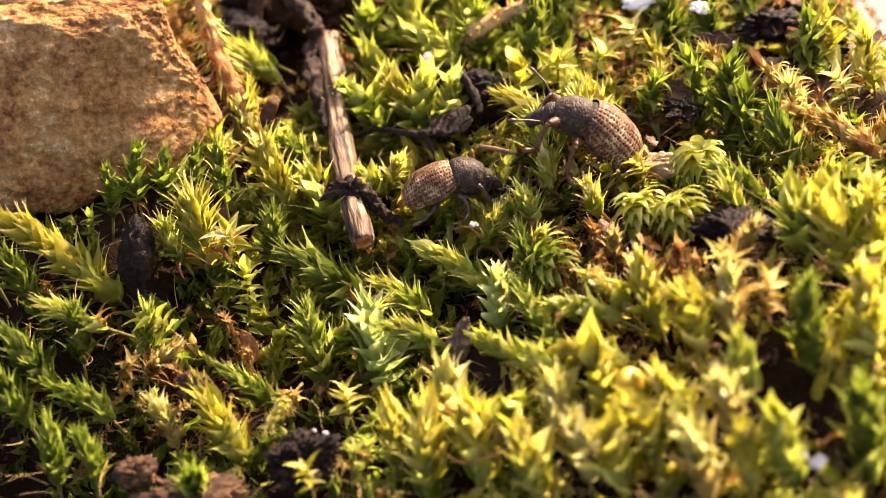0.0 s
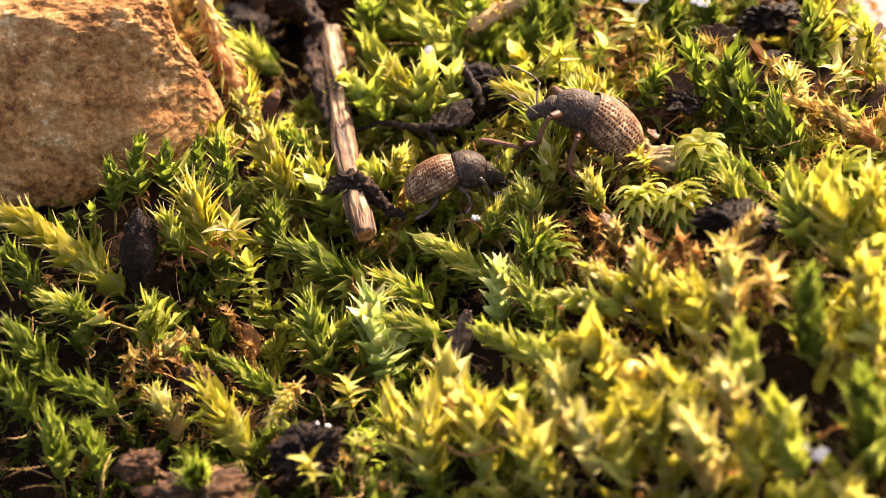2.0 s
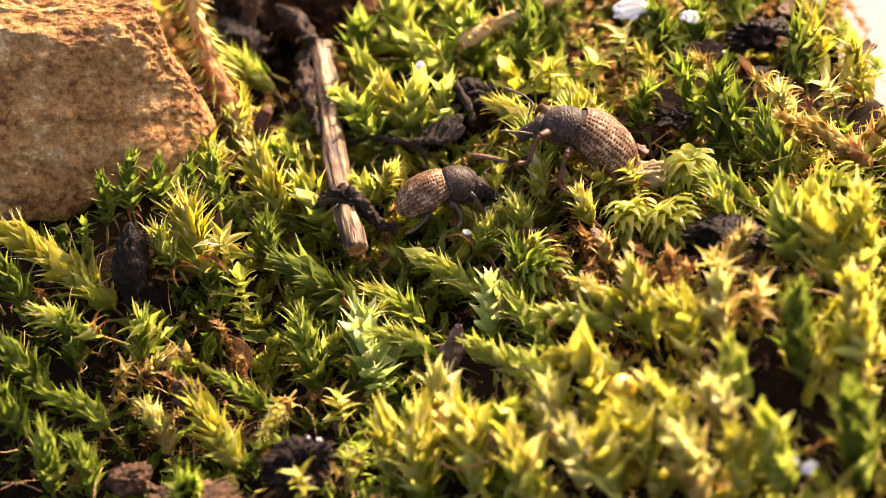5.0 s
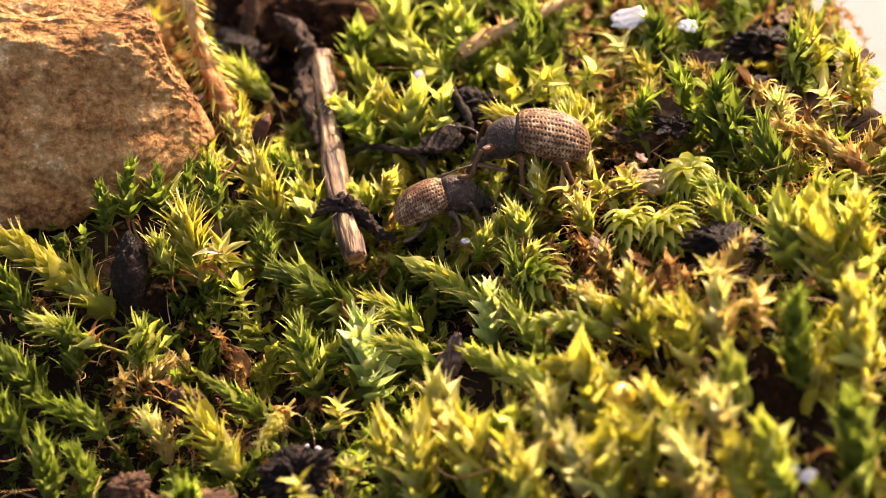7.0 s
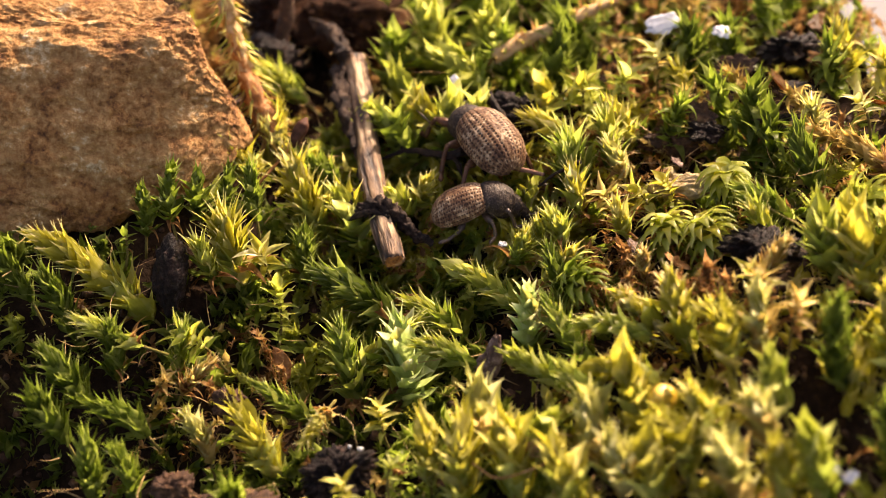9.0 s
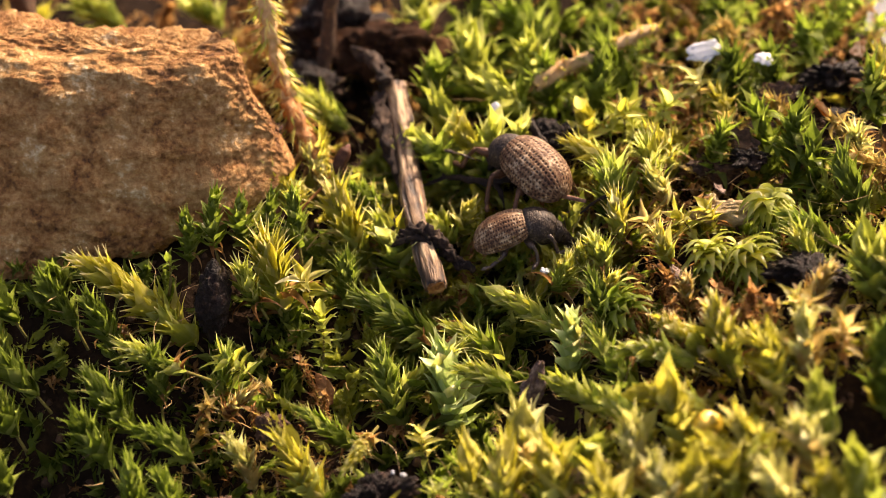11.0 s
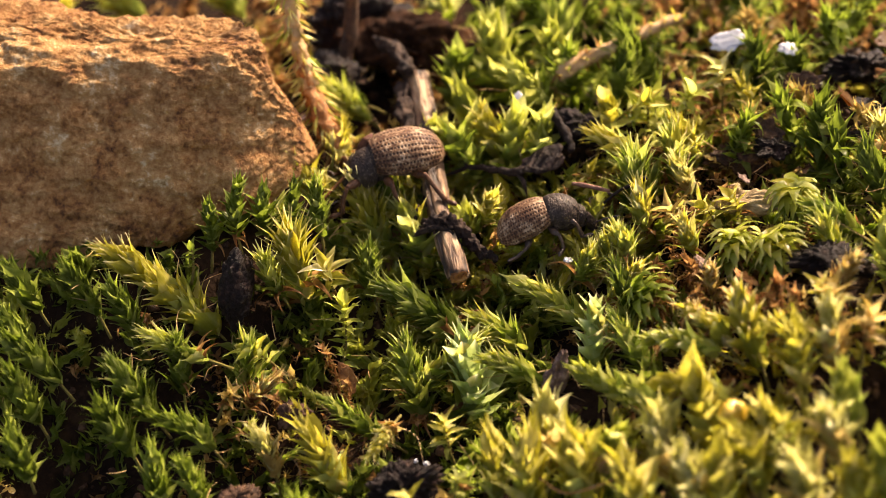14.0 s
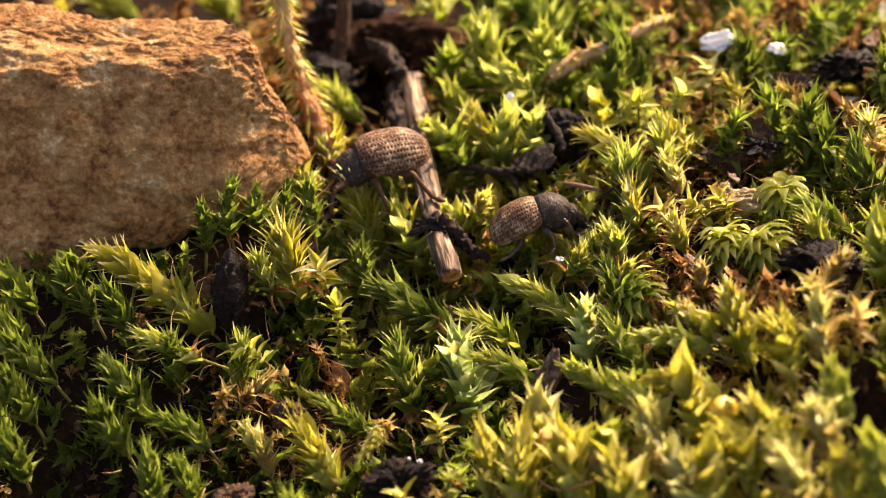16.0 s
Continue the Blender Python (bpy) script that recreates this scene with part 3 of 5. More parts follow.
    moss("feather", "dark", (5.4, 13.6, 4.0), (5.9, 14.0, 7.3), 3.4)
    moss("feather", "dark", (15.1, 13.8, 4.6), (14.7, 14.6, 8.0), 3.8)
    moss("feather", "dark", (18.2, 14.4, 5.3), (17.4, 15.0, 8.2), 3.4)
    moss("feather", "green", (16.4, 7.2, 2.0), (15.8, 9.0, 7.5), 3.2)
    moss("feather", "dark", (18.2, 6.0, 3.3), (17.8, 7.2, 7.6), 3.4)
    moss("feather", "dark", (19.3, 3.3, 3.0), (18.5, 4.9, 7.4), 3.3)
    moss("curl", "lime", (15.5, -0.0, 3.9), (15.2, 0.6, 6.4), 2.5)
    moss("feather", "green", (18.8, -2.7, 5.5), (16.4, -1.7, 6.7), 2.6)
    moss("feather", "dark", (21.8, 0.5, 4.0), (20.0, 2.2, 7.6), 3.2)
    moss("feather", "buff", (24.1, 2.9, 6.6), (20.9, 3.8, 7.6), 2.4)
    moss("feather", "buff", (26.2, 0.3, 6.0), (23.2, 1.6, 8.0), 2.4)
    moss("star", "pale", (25.0, 5.4, 6.7), (24.1, 5.8, 8.6), 2.8)
    moss("feather", "yellow", (27.5, 8.6, 6.0), (26.6, 9.4, 8.8), 2.8)
    moss("curl", "lime", (24.9, -4.0, 6.9), (22.0, -3.5, 8.0), 2.2)
    moss("feather", "dark", (24.2, 10.3, 5.6), (23.3, 11.2, 8.7), 3.1)
    moss("curl", "lime", (12.2, -3.8, 2.8), (11.3, -2.7, 5.1), 2.7)
    moss("curl", "lime", (14.1, -4.5, 3.6), (13.3, -3.5, 5.7), 2.6)
    moss("star", "yellow", (12.9, 0.3, 3.7), (11.6, 1.0, 5.6), 2.7)
    moss("star", "yellow", (10.9, 0.5, 3.6), (9.9, 0.9, 5.1), 2.6)
    moss("star", "buff", (8.9, 0.9, 3.0), (7.9, 1.3, 4.6), 2.6)
    moss("feather", "dark", (-3.8, -2.6, -2.6), (-8.5, -1.8, 0.1), 3.6)
    moss("feather", "dark", (-10.3, -0.0, -2.0), (-10.7, 0.5, 1.1), 2.6)
    moss("feather", "lime", (-8.3, -6.3, -4.4), (-4.4, -5.6, -0.5), 2.7)
    moss("feather", "green", (-6.7, -7.9, -5.2), (-8.0, -6.4, -1.1), 3.2)
    moss("feather", "blue", (-4.3, -8.1, -5.2), (-4.5, -6.4, -0.7), 3.5)
    moss("feather", "lime", (-0.8, -5.1, -1.5), (-3.4, -4.1, -0.1), 2.7)
    moss("feather", "lime", (0.0, -8.5, -1.0), (-2.5, -7.5, -0.3), 2.5)
    moss("feather", "lime", (3.4, -4.3, -0.8), (-0.7, -2.0, 1.0), 2.6)
    moss("feather", "blue", (3.1, -7.7, -2.7), (3.0, -6.0, 1.8), 2.6)
    moss("feather", "dark", (5.9, -5.3, -0.7), (4.7, -3.5, 2.8), 2.8)
    moss("feather", "green", (6.8, -9.5, -0.2), (4.4, -7.3, 2.3), 2.6)
    moss("curl", "green", (7.1, -5.9, 1.5), (5.8, -4.9, 3.1), 2.5)
    moss("feather", "lime", (9.8, -10.7, 3.2), (6.6, -9.2, 3.2), 2.4)
    moss("feather", "lime", (4.9, -11.8, 0.2), (2.5, -10.4, 1.3), 2.7)
    moss("feather", "lime", (7.2, -14.1, 0.7), (5.1, -12.7, 2.2), 2.6)
    moss("feather", "yellow", (10.0, -13.9, 2.9), (7.0, -12.7, 3.0), 2.4)
    moss("star", "yellow", (-5.1, -12.4, -3.9), (-5.7, -11.4, -1.3), 2.4)
    moss("feather", "green", (-9.1, -10.2, -4.1), (-12.5, -9.5, -1.8), 2.1)
    moss("feather", "pale", (-8.6, -10.5, -2.2), (-9.7, -13.1, -2.0), 1.7)
    moss("star", "lime", (-15.5, -6.6, -2.3), (-17.3, -6.6, -0.3), 3.3)
    moss("feather", "green", (-18.1, -7.2, -3.5), (-17.5, -6.5, -0.1), 2.0)
    # left-hand shoots: deep tint also stands in for the shade there
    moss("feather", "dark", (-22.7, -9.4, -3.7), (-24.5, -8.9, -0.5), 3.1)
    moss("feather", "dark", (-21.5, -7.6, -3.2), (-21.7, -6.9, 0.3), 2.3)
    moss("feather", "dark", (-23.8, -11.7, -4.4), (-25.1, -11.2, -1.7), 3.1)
    moss("feather", "green", (-19.1, -11.4, -4.0), (-21.3, -11.2, -1.9), 2.6)
    moss("feather", "green", (-22.0, -14.6, -6.0), (-22.2, -13.7, -2.8), 2.8)
    moss("feather", "green", (-19.7, -15.1, -5.7), (-20.2, -14.2, -2.9), 2.5)
    moss("feather", "pale", (-15.5, -12.5, -5.2), (-16.5, -11.8, -2.3), 2.1)
    moss("feather", "yellow", (-11.1, -13.1, -6.0), (-13.5, -11.5, -2.2), 3.2)
    moss("star", "brown", (-13.7, -11.1, -3.7), (-13.7, -10.8, -2.1), 2.4)
    moss("feather", "pale", (0.5, -14.2, -2.9), (-0.0, -12.9, 0.2), 3.9)
    moss("feather", "yellow", (-0.8, -17.0, -4.5), (-1.0, -15.0, -0.1), 3.7)
    moss("feather", "yellow", (2.0, -17.8, -3.1), (1.4, -16.2, 0.5), 4.2)
    moss("feather", "yellow", (-2.7, -15.6, -3.7), (-3.1, -14.2, -0.7), 2.9)
    moss("feather", "yellow", (8.7, -15.4, -0.8), (8.1, -13.8, 3.3), 3.8)
    moss("feather", "yellow", (12.1, -10.9, 2.1), (10.9, -9.3, 5.1), 3.4)
    moss("feather", "yellow", (13.8, -13.2, 3.0), (13.2, -12.2, 5.7), 3.0)
    moss("feather", "pale", (15.4, -12.4, 3.1), (15.0, -11.2, 6.5), 3.0)
    moss("star", "buff", (16.8, -12.5, 4.1), (17.0, -11.8, 7.0), 2.8)
    moss("star", "brown", (13.2, -8.2, 3.6), (12.9, -7.5, 5.9), 3.1)
    moss("feather", "buff", (15.7, -7.1, 4.9), (17.0, -7.2, 7.2), 1.6)
    moss("star", "buff", (16.2, -10.0, 5.0), (15.5, -9.4, 6.8), 2.6)
    moss("feather", "dark", (19.5, -15.0, 3.0), (18.7, -13.7, 7.1), 3.2)
    moss("feather", "yellow", (22.6, -8.4, 3.7), (21.1, -6.6, 7.9), 4.1)
    moss("feather", "lime", (20.5, -7.4, 4.5), (19.4, -6.1, 7.6), 3.8)
    moss("feather", "yellow", (24.0, -7.9, 4.1), (23.4, -6.4, 8.1), 3.7)
    moss("feather", "yellow", (22.6, -14.4, 3.3), (21.7, -13.2, 7.4), 3.5)
    moss("feather", "yellow", (12.2, -17.7, 1.6), (11.3, -16.8, 4.0), 3.2)
    moss("feather", "pale", (14.6, -18.3, 2.3), (14.0, -17.6, 4.8), 3.1)
    moss("feather", "pale", (6.5, -16.7, -1.1), (5.8, -15.5, 2.1), 3.4)
    moss("feather", "yellow", (9.2, -20.2, -0.8), (8.6, -19.1, 2.3), 3.5)
    moss("feather", "pale", (13.3, -21.2, 0.4), (12.4, -20.2, 3.4), 3.7)
    moss("feather", "yellow", (5.2, -19.5, -1.6), (4.1, -18.3, 1.0), 3.8)
    moss("feather", "lime", (17.4, -21.4, 1.4), (16.4, -20.4, 4.5), 3.1)
    moss("feather", "dark", (21.5, -21.0, 0.9), (20.5, -19.5, 5.5), 3.3)
    moss("feather", "lime", (16.0, -16.6, 3.0), (15.1, -15.7, 5.7), 2.9)
    moss("star", "lime", (-5.1, -16.7, -2.9), (-4.9, -16.2, -1.0), 1.8)
    moss("star", "yellow", (-7.2, -17.7, -3.0), (-7.6, -17.2, -1.5), 2.4)
    # far left: shade beyond the rock is put into the dark tint
    moss("feather", "dark", (-26.9, -3.8, -0.3), (-28.4, -3.3, 2.8), 2.4)
    moss("feather", "dark", (-24.3, -4.9, -0.9), (-25.5, -4.5, 2.1), 2.7)
    moss("feather", "dark", (-28.6, -8.0, -2.0), (-30.5, -7.6, 0.3), 3.0)
    moss("feather", "dark", (-30.5, -3.8, 0.1), (-31.7, -3.3, 2.4), 2.7)
    moss("feather", "lime", (-6.3, 23.3, 3.8), (-6.8, 23.9, 7.2), 3.7)
    moss("feather", "green", (3.0, 20.8, 4.9), (0.5, 21.6, 7.7), 4.0)
    moss("star", "lime", (5.0, 11.1, 4.3), (7.4, 10.8, 6.9), 3.4)
    moss("feather", "yellow", (7.1, 7.2, 4.2), (4.5, 7.8, 5.5), 2.9)
    moss("feather", "lime", (8.9, 5.9, 3.2), (8.5, 6.4, 6.0), 2.9)
    moss("feather", "lime", (-11.5, 15.6, 3.3), (-14.6, 15.9, 5.0), 2.4)
    moss("feather", "lime", (-29.3, 27.8, 3.3), (-31.3, 28.0, 4.8), 3.9)
    moss("feather", "lime", (-21.6, 26.7, 4.1), (-23.2, 26.9, 5.6), 3.4)
    # dark tint stands in for shade at the back
    moss("feather", "dark", (15.9, 20.7, 5.4), (14.9, 21.2, 8.4), 3.6)
    moss("feather", "brown", (19.9, 21.0, 6.2), (19.2, 21.2, 8.6), 4.0)
    moss("star", "yellow", (16.3, -9.7, 5.2), (15.0, -9.0, 6.6), 2.8)
    moss("feather", "buff", (15.9, -7.8, 4.5), (16.8, -7.5, 7.1), 1.9)
    moss("star", "brown", (12.3, -8.7, 3.6), (11.3, -7.8, 5.3), 2.8)
    moss("star", "brown", (9.6, -4.9, 2.4), (8.6, -4.0, 4.3), 3.0)
    moss("star", "brown", (7.4, -3.3, 2.0), (6.7, -2.7, 3.6), 2.7)
    moss("star", "brown", (-11.9, -6.5, -3.8), (-13.1, -5.9, -0.6), 2.3)
    moss("star", "brown", (-11.4, -8.4, -3.8), (-11.6, -8.0, -1.4), 2.0)
    moss("star", "brown", (-15.2, -9.4, -3.3), (-15.7, -9.3, -1.6), 2.3)
    moss("feather", "yellow", (-14.4, 6.6, 1.0), (-15.5, 6.9, 3.8), 2.7)
    moss("feather", "pale", (-12.7, 8.9, 1.0), (-13.5, 9.3, 3.9), 2.2)
    moss("star", "yellow", (-13.7, 5.9, 1.1), (-14.1, 6.1, 3.4), 2.5)
    moss("feather", "yellow", (10.8, -18.9, 0.7), (10.1, -18.0, 3.2), 3.2)
    moss("feather", "pale", (7.5, -19.2, -0.6), (7.0, -18.4, 1.9), 3.2)
    moss("feather", "yellow", (15.3, -21.4, 1.4), (14.8, -20.7, 3.9), 3.1)
    moss("feather", "lime", (2.7, -16.1, -1.4), (3.3, -15.6, 1.1), 2.7)
    moss("feather", "yellow", (10.4, -9.7, 2.7), (8.5, -8.4, 4.1), 2.5)
    moss("feather", "yellow", (14.3, -11.9, 4.7), (12.5, -11.1, 5.6), 2.4)
    moss("feather", "lime", (17.3, -4.6, 4.3), (16.2, -3.5, 6.7), 2.3)
    moss("feather", "green", (12.7, 7.1, 3.9), (13.2, 7.5, 7.0), 2.9)
    moss("feather", "green", (2.7, 14.8, 4.1), (2.3, 15.3, 7.0), 3.0)
    moss("feather", "lime", (-8.7, 10.8, 1.3), (-7.1, 11.1, 4.3), 2.2)
    moss("feather", "yellow", (-4.0, 4.8, 1.0), (-3.2, 4.7, 2.5), 2.2)
    moss("feather", "lime", (-3.6, 4.2, 0.5), (-5.4, 4.5, 2.1), 2.2)
    moss("feather", "lime", (2.1, -1.0, 0.6), (2.8, -1.1, 2.4), 2.4)
    moss("feather", "yellow", (3.8, -2.8, 0.3), (5.4, -3.1, 3.1), 2.0)
    moss("feather", "lime", (-15.9, -1.6, -0.3), (-16.7, -1.6, 1.9), 2.7)
    moss("feather", "green", (-13.7, 1.8, 1.7), (-14.0, 2.6, 5.0), 2.2)
    moss("star", "buff", (-19.1, -9.3, -2.9), (-18.3, -9.1, -1.3), 2.0)
    # far left again, shade put into the tint
    moss("feather", "dark", (-29.6, -10.0, -3.4), (-30.6, -9.5, -0.7), 3.0)
    moss("feather", "dark", (-29.6, -13.4, -4.6), (-30.1, -13.0, -2.3), 2.9)
    moss("feather", "dark", (-30.8, -6.4, -1.2), (-31.6, -6.0, 1.1), 2.7)
    moss("feather", "brown", (7.5, -4.9, 2.0), (6.9, -4.5, 3.6), 2.0)
    moss("feather", "brown", (9.1, -6.8, 2.5), (8.7, -6.3, 4.2), 2.1)
    moss("feather", "brown", (10.7, -7.5, 3.4), (10.3, -7.1, 4.9), 1.9)
    moss("feather", "brown", (12.6, -8.6, 4.2), (12.2, -8.2, 5.6), 2.0)
    moss("feather", "buff", (9.8, -5.5, 3.1), (9.6, -5.2, 4.6), 1.6)
    moss("feather", "brown", (7.0, -6.6, 1.9), (6.5, -6.2, 3.3), 1.8)
    moss("feather", "brown", (14.0, -9.2, 4.8), (13.6, -8.9, 6.1), 1.9)
    moss("feather", "buff", (8.0, -8.3, 2.3), (8.2, -8.2, 4.0), 1.6)
    moss("feather", "brown", (11.3, -9.8, 3.7), (10.9, -9.5, 5.0), 1.7)
    # golden dry plumes and yellow tufts towards the rim
    moss("feather", "buff", (22.4, 7.2, 5.6), (20.6, 7.8, 7.6), 2.4)
    moss("feather", "yellow", (25.2, 12.2, 6.2), (24.4, 12.8, 8.8), 3.0)
    moss("feather", "pale", (22.6, 5.6, 5.4), (21.4, 6.0, 7.6), 2.6)
    moss("feather", "buff", (18.6, 10.4, 5.4), (17.2, 10.8, 7.2), 2.4)
    moss("feather", "green", (21.2, 17.0, 6.6), (20.2, 17.6, 8.8), 3.0)
    moss("feather", "buff", (16.4, 17.8, 6.2), (15.2, 18.4, 8.2), 2.8)
    moss("feather", "yellow", (14.2, 11.6, 5.0), (13.6, 12.0, 7.0), 2.4)
    moss("feather", "buff", (12.0, 8.6, 4.6), (13.6, 9.0, 6.8), 2.2)
    moss("feather", "yellow", (10.4, 7.6, 3.6), (9.2, 8.0, 6.2), 2.6)
    moss("feather", "pale", (9.6, 4.2, 3.6), (8.8, 4.4, 5.4), 2.2)
    moss("feather", "yellow", (6.6, 1.6, 2.6), (6.2, 2.2, 4.6), 2.6)
    moss("feather", "yellow", (9.4, -1.6, 3.2), (8.6, -1.2, 4.8), 2.2)
    moss("feather", "lime", (5.4, -1.0, 2.0), (4.9, -0.6, 3.6), 2.4)
    moss("feather", "buff", (-17.6, -8.7, -3.1), (-16.1, -8.3, -1.2), 1.8)


def zone_tint(x, y, rng):
    """Which tint grows where: yellow on the sunny swell, deep green in the middle hollow, brown in dry patches; darker
    tints by the rock, at the left and at the back stand in for shade.
    """
    n = noise.noise(Vector((x * 0.13, y * 0.13, 1.0))) + rng.uniform(-0.25, 0.25)
    # rock's shadow along its foot, painted as dark leaves
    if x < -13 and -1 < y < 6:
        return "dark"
    dry = math.exp(-((x - 9.5) ** 2 + (y + 5.5) ** 2) / 24) + 0.7 * math.exp(-((x + 14) ** 2 + (y + 8) ** 2) / 20) + 0.6 * math.exp(-((x - 11) ** 2 + (y - 7) ** 2) / 25) + 0.4 * math.exp(-((x - 20) ** 2 + (y - 10) ** 2) / 60)
    if rng.random() < 0.85 * dry + 0.09:
        return "buff" if rng.random() < 0.3 else "brown"
    if x < -5 and y > 13:
        return rng.choice(("brown", "brown", "buff", "yellow"))
    if -12 < x < 12 and 0.5 < y < 9:
        return rng.choices(("yellow", "lime", "green"), (0.45, 0.4, 0.15))[0]
    if abs(x + 4.6) < 3.4 and abs(y + 1.0) < 2.2:
        return "green"
    # left edge: leaves tinted darker in place of shade
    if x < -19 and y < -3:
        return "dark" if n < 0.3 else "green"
    if x > 13 and y > 4 or x > 9 and y > 8:
        return rng.choices(("brown", "buff", "yellow", "green"), (0.30, 0.06, 0.16, 0.48))[0]
    if x > 5 and y < -5:
        return "yellow" if n > -0.15 else "lime"
    # back of the bed: shade put into greener and darker tints
    if y > 10:
        return "lime" if n > 0.3 else ("green" if n > -0.05 else "dark")
    if y > 4:
        return "lime" if n > -0.1 else ("yellow" if n < -0.25 else "green")
    # near left corner: shade painted by choosing darker leaves
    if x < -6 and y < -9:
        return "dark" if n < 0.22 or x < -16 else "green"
    if x < -8:
        return "lime" if n > 0.0 else ("green" if n > -0.25 else "dark")
    if x > 1:
        return "yellow" if n > 0.2 else ("lime" if n > -0.12 else "green")
    return "green" if n > -0.02 else "dark"


def bare(x, y):
    """Hollows and clods with no moss on them; 1 is fully bare."""
    spots = ((-7.8, -15, 2.2), (-18.6, -2.5, 1.7), (16.5, -5.6, 2.2), (2.6, 10.4, 2.4), (-10.5, -8.0, 2.2), (17.9, -14.6, 2.5), (21, 8.5, 3.8), (24, 13, 4.2), (19, 15.5, 3.2), (27, 8, 3.0), (-12.5, 17, 4.5), (13, 5.5, 2.2), (-17.3, -15.7, 1.5), (1, -9, 1.2), (-23, -9, 2.0))
    return max(math.exp(-((x - a) ** 2 + (y - b) ** 2) / (r * r)) for a, b, r in spots)


def hollow(x, y):
    """The sunken strip along the foot of the rock."""
    return math.exp(-((y - 2.0) / 3.2) ** 2) if x < -15 else 0.0


def shading_tall(x, y):
    """How closely (x, y) crowds one of the chief shoots: 1 at its stem, 0 clear of it."""
    best = 0.0
    for p, w in TALL:
        d = math.hypot(x - p.x, (y - p.y) * 0.8 + 0.7)
        best = max(best, 1 - d / (0.55 * w + 1.2))
    return max(0.0, best)


def scattered_shoots():
    """Further shoots that stand clear of the carpet, a few millimetres apart."""
    rng = random.Random(21)
    spots = []
    for _ in range(2600):
        x, y = rng.uniform(-37, 31), rng.uniform(-25, 30)
        if bed_rim(x, y) > 0.96 or (x < -13 and 1.0 < y < 16) or bare(x, y) > 0.35 or rock_free(x, y) or shading_tall(x, y) > 0.08:
            continue
        if any((x - a) ** 2 + (y - b) ** 2 < 15.0 for a, b in spots):
            continue
        spots.append((x, y))
        tilt, way = abs(rng.gauss(0.6, 0.35)), rng.gauss(-1.4, 1.6)
        lean = Vector((math.cos(way) * tilt, math.sin(way) * tilt, 1)).normalized()
        top = Vector((x, y, bed(x, y) - 2.0 * hollow(x, y) - sunk(x, y) + rng.uniform(-1.0, 0.3)))
        style = rng.choices(("feather", "star", "curl"), (0.84, 0.16, 0.0))[0]
        tall = rng.uniform(3.5, 6.0) * (0.7 if style == "star" else 1)
        moss(style, zone_tint(x, y, rng), tuple(top - lean * tall), tuple(top), rng.uniform(2.8, 4.4), False)


def cushion(x, y):
    """Low plump moss that bears the weevils."""
    return sum(a * math.exp(-((x - u) ** 2 + (y - v) ** 2) / (r * r)) for u, v, r, a in ((-1.2, 0.9, 2.6, 0.9), (3.2, 0.8, 2.2, 0.6), (-3.6, -1.6, 2.2, 0.8), (-9.6, 6.2, 2.6, 0.8), (2.5, 4.5, 2.5, 0.4), (6.0, 1.0, 2.5, 0.6), (-3.2, 4.8, 2.3, 0.6), (8.0, -1.0, 2.5, 0.4)))


def rock_free(x, y):
    """Where the weevils walk and the twig lies nothing tall grows."""
    return (-11 < x < 12 and 1.0 < y < 8.5) or abs(x + 5.2 + 0.18 * y) < 1.6 and -2 < y < 17


def straw_fibres():
    """Fine dry fibres strewn through the moss, in one mesh."""
    rng = random.Random(77)
    bm = bmesh.new()
    for _ in range(420):
        x, y = rng.uniform(-28, 28), rng.uniform(-22, 24)
        if x < -14 and 0 < y < 16:
            continue
        p = Vector((x, y, bed(x, y) - rng.uniform(0.2, 1.8)))
        a, l = rng.uniform(0, 6.28), rng.uniform(1.0, 3.2)
        d = Vector((math.cos(a), math.sin(a), rng.uniform(-0.2, 0.7))) * l
        s = Vector((-d.y, d.x, rng.uniform(-0.5, 0.8) * l)) * rng.uniform(-0.3, 0.3)
        r = rng.uniform(0.012, 0.035)
        tube([p, p + d * 0.5 + s, p + d], [r, r, r * 0.5], 3, 6, bm=bm)
    ob = part("dry_fibres", bm, HAIR)
    tagged(ob, "fine dry straw-coloured fibres strewn through the moss", "fibre", kind="stuff")


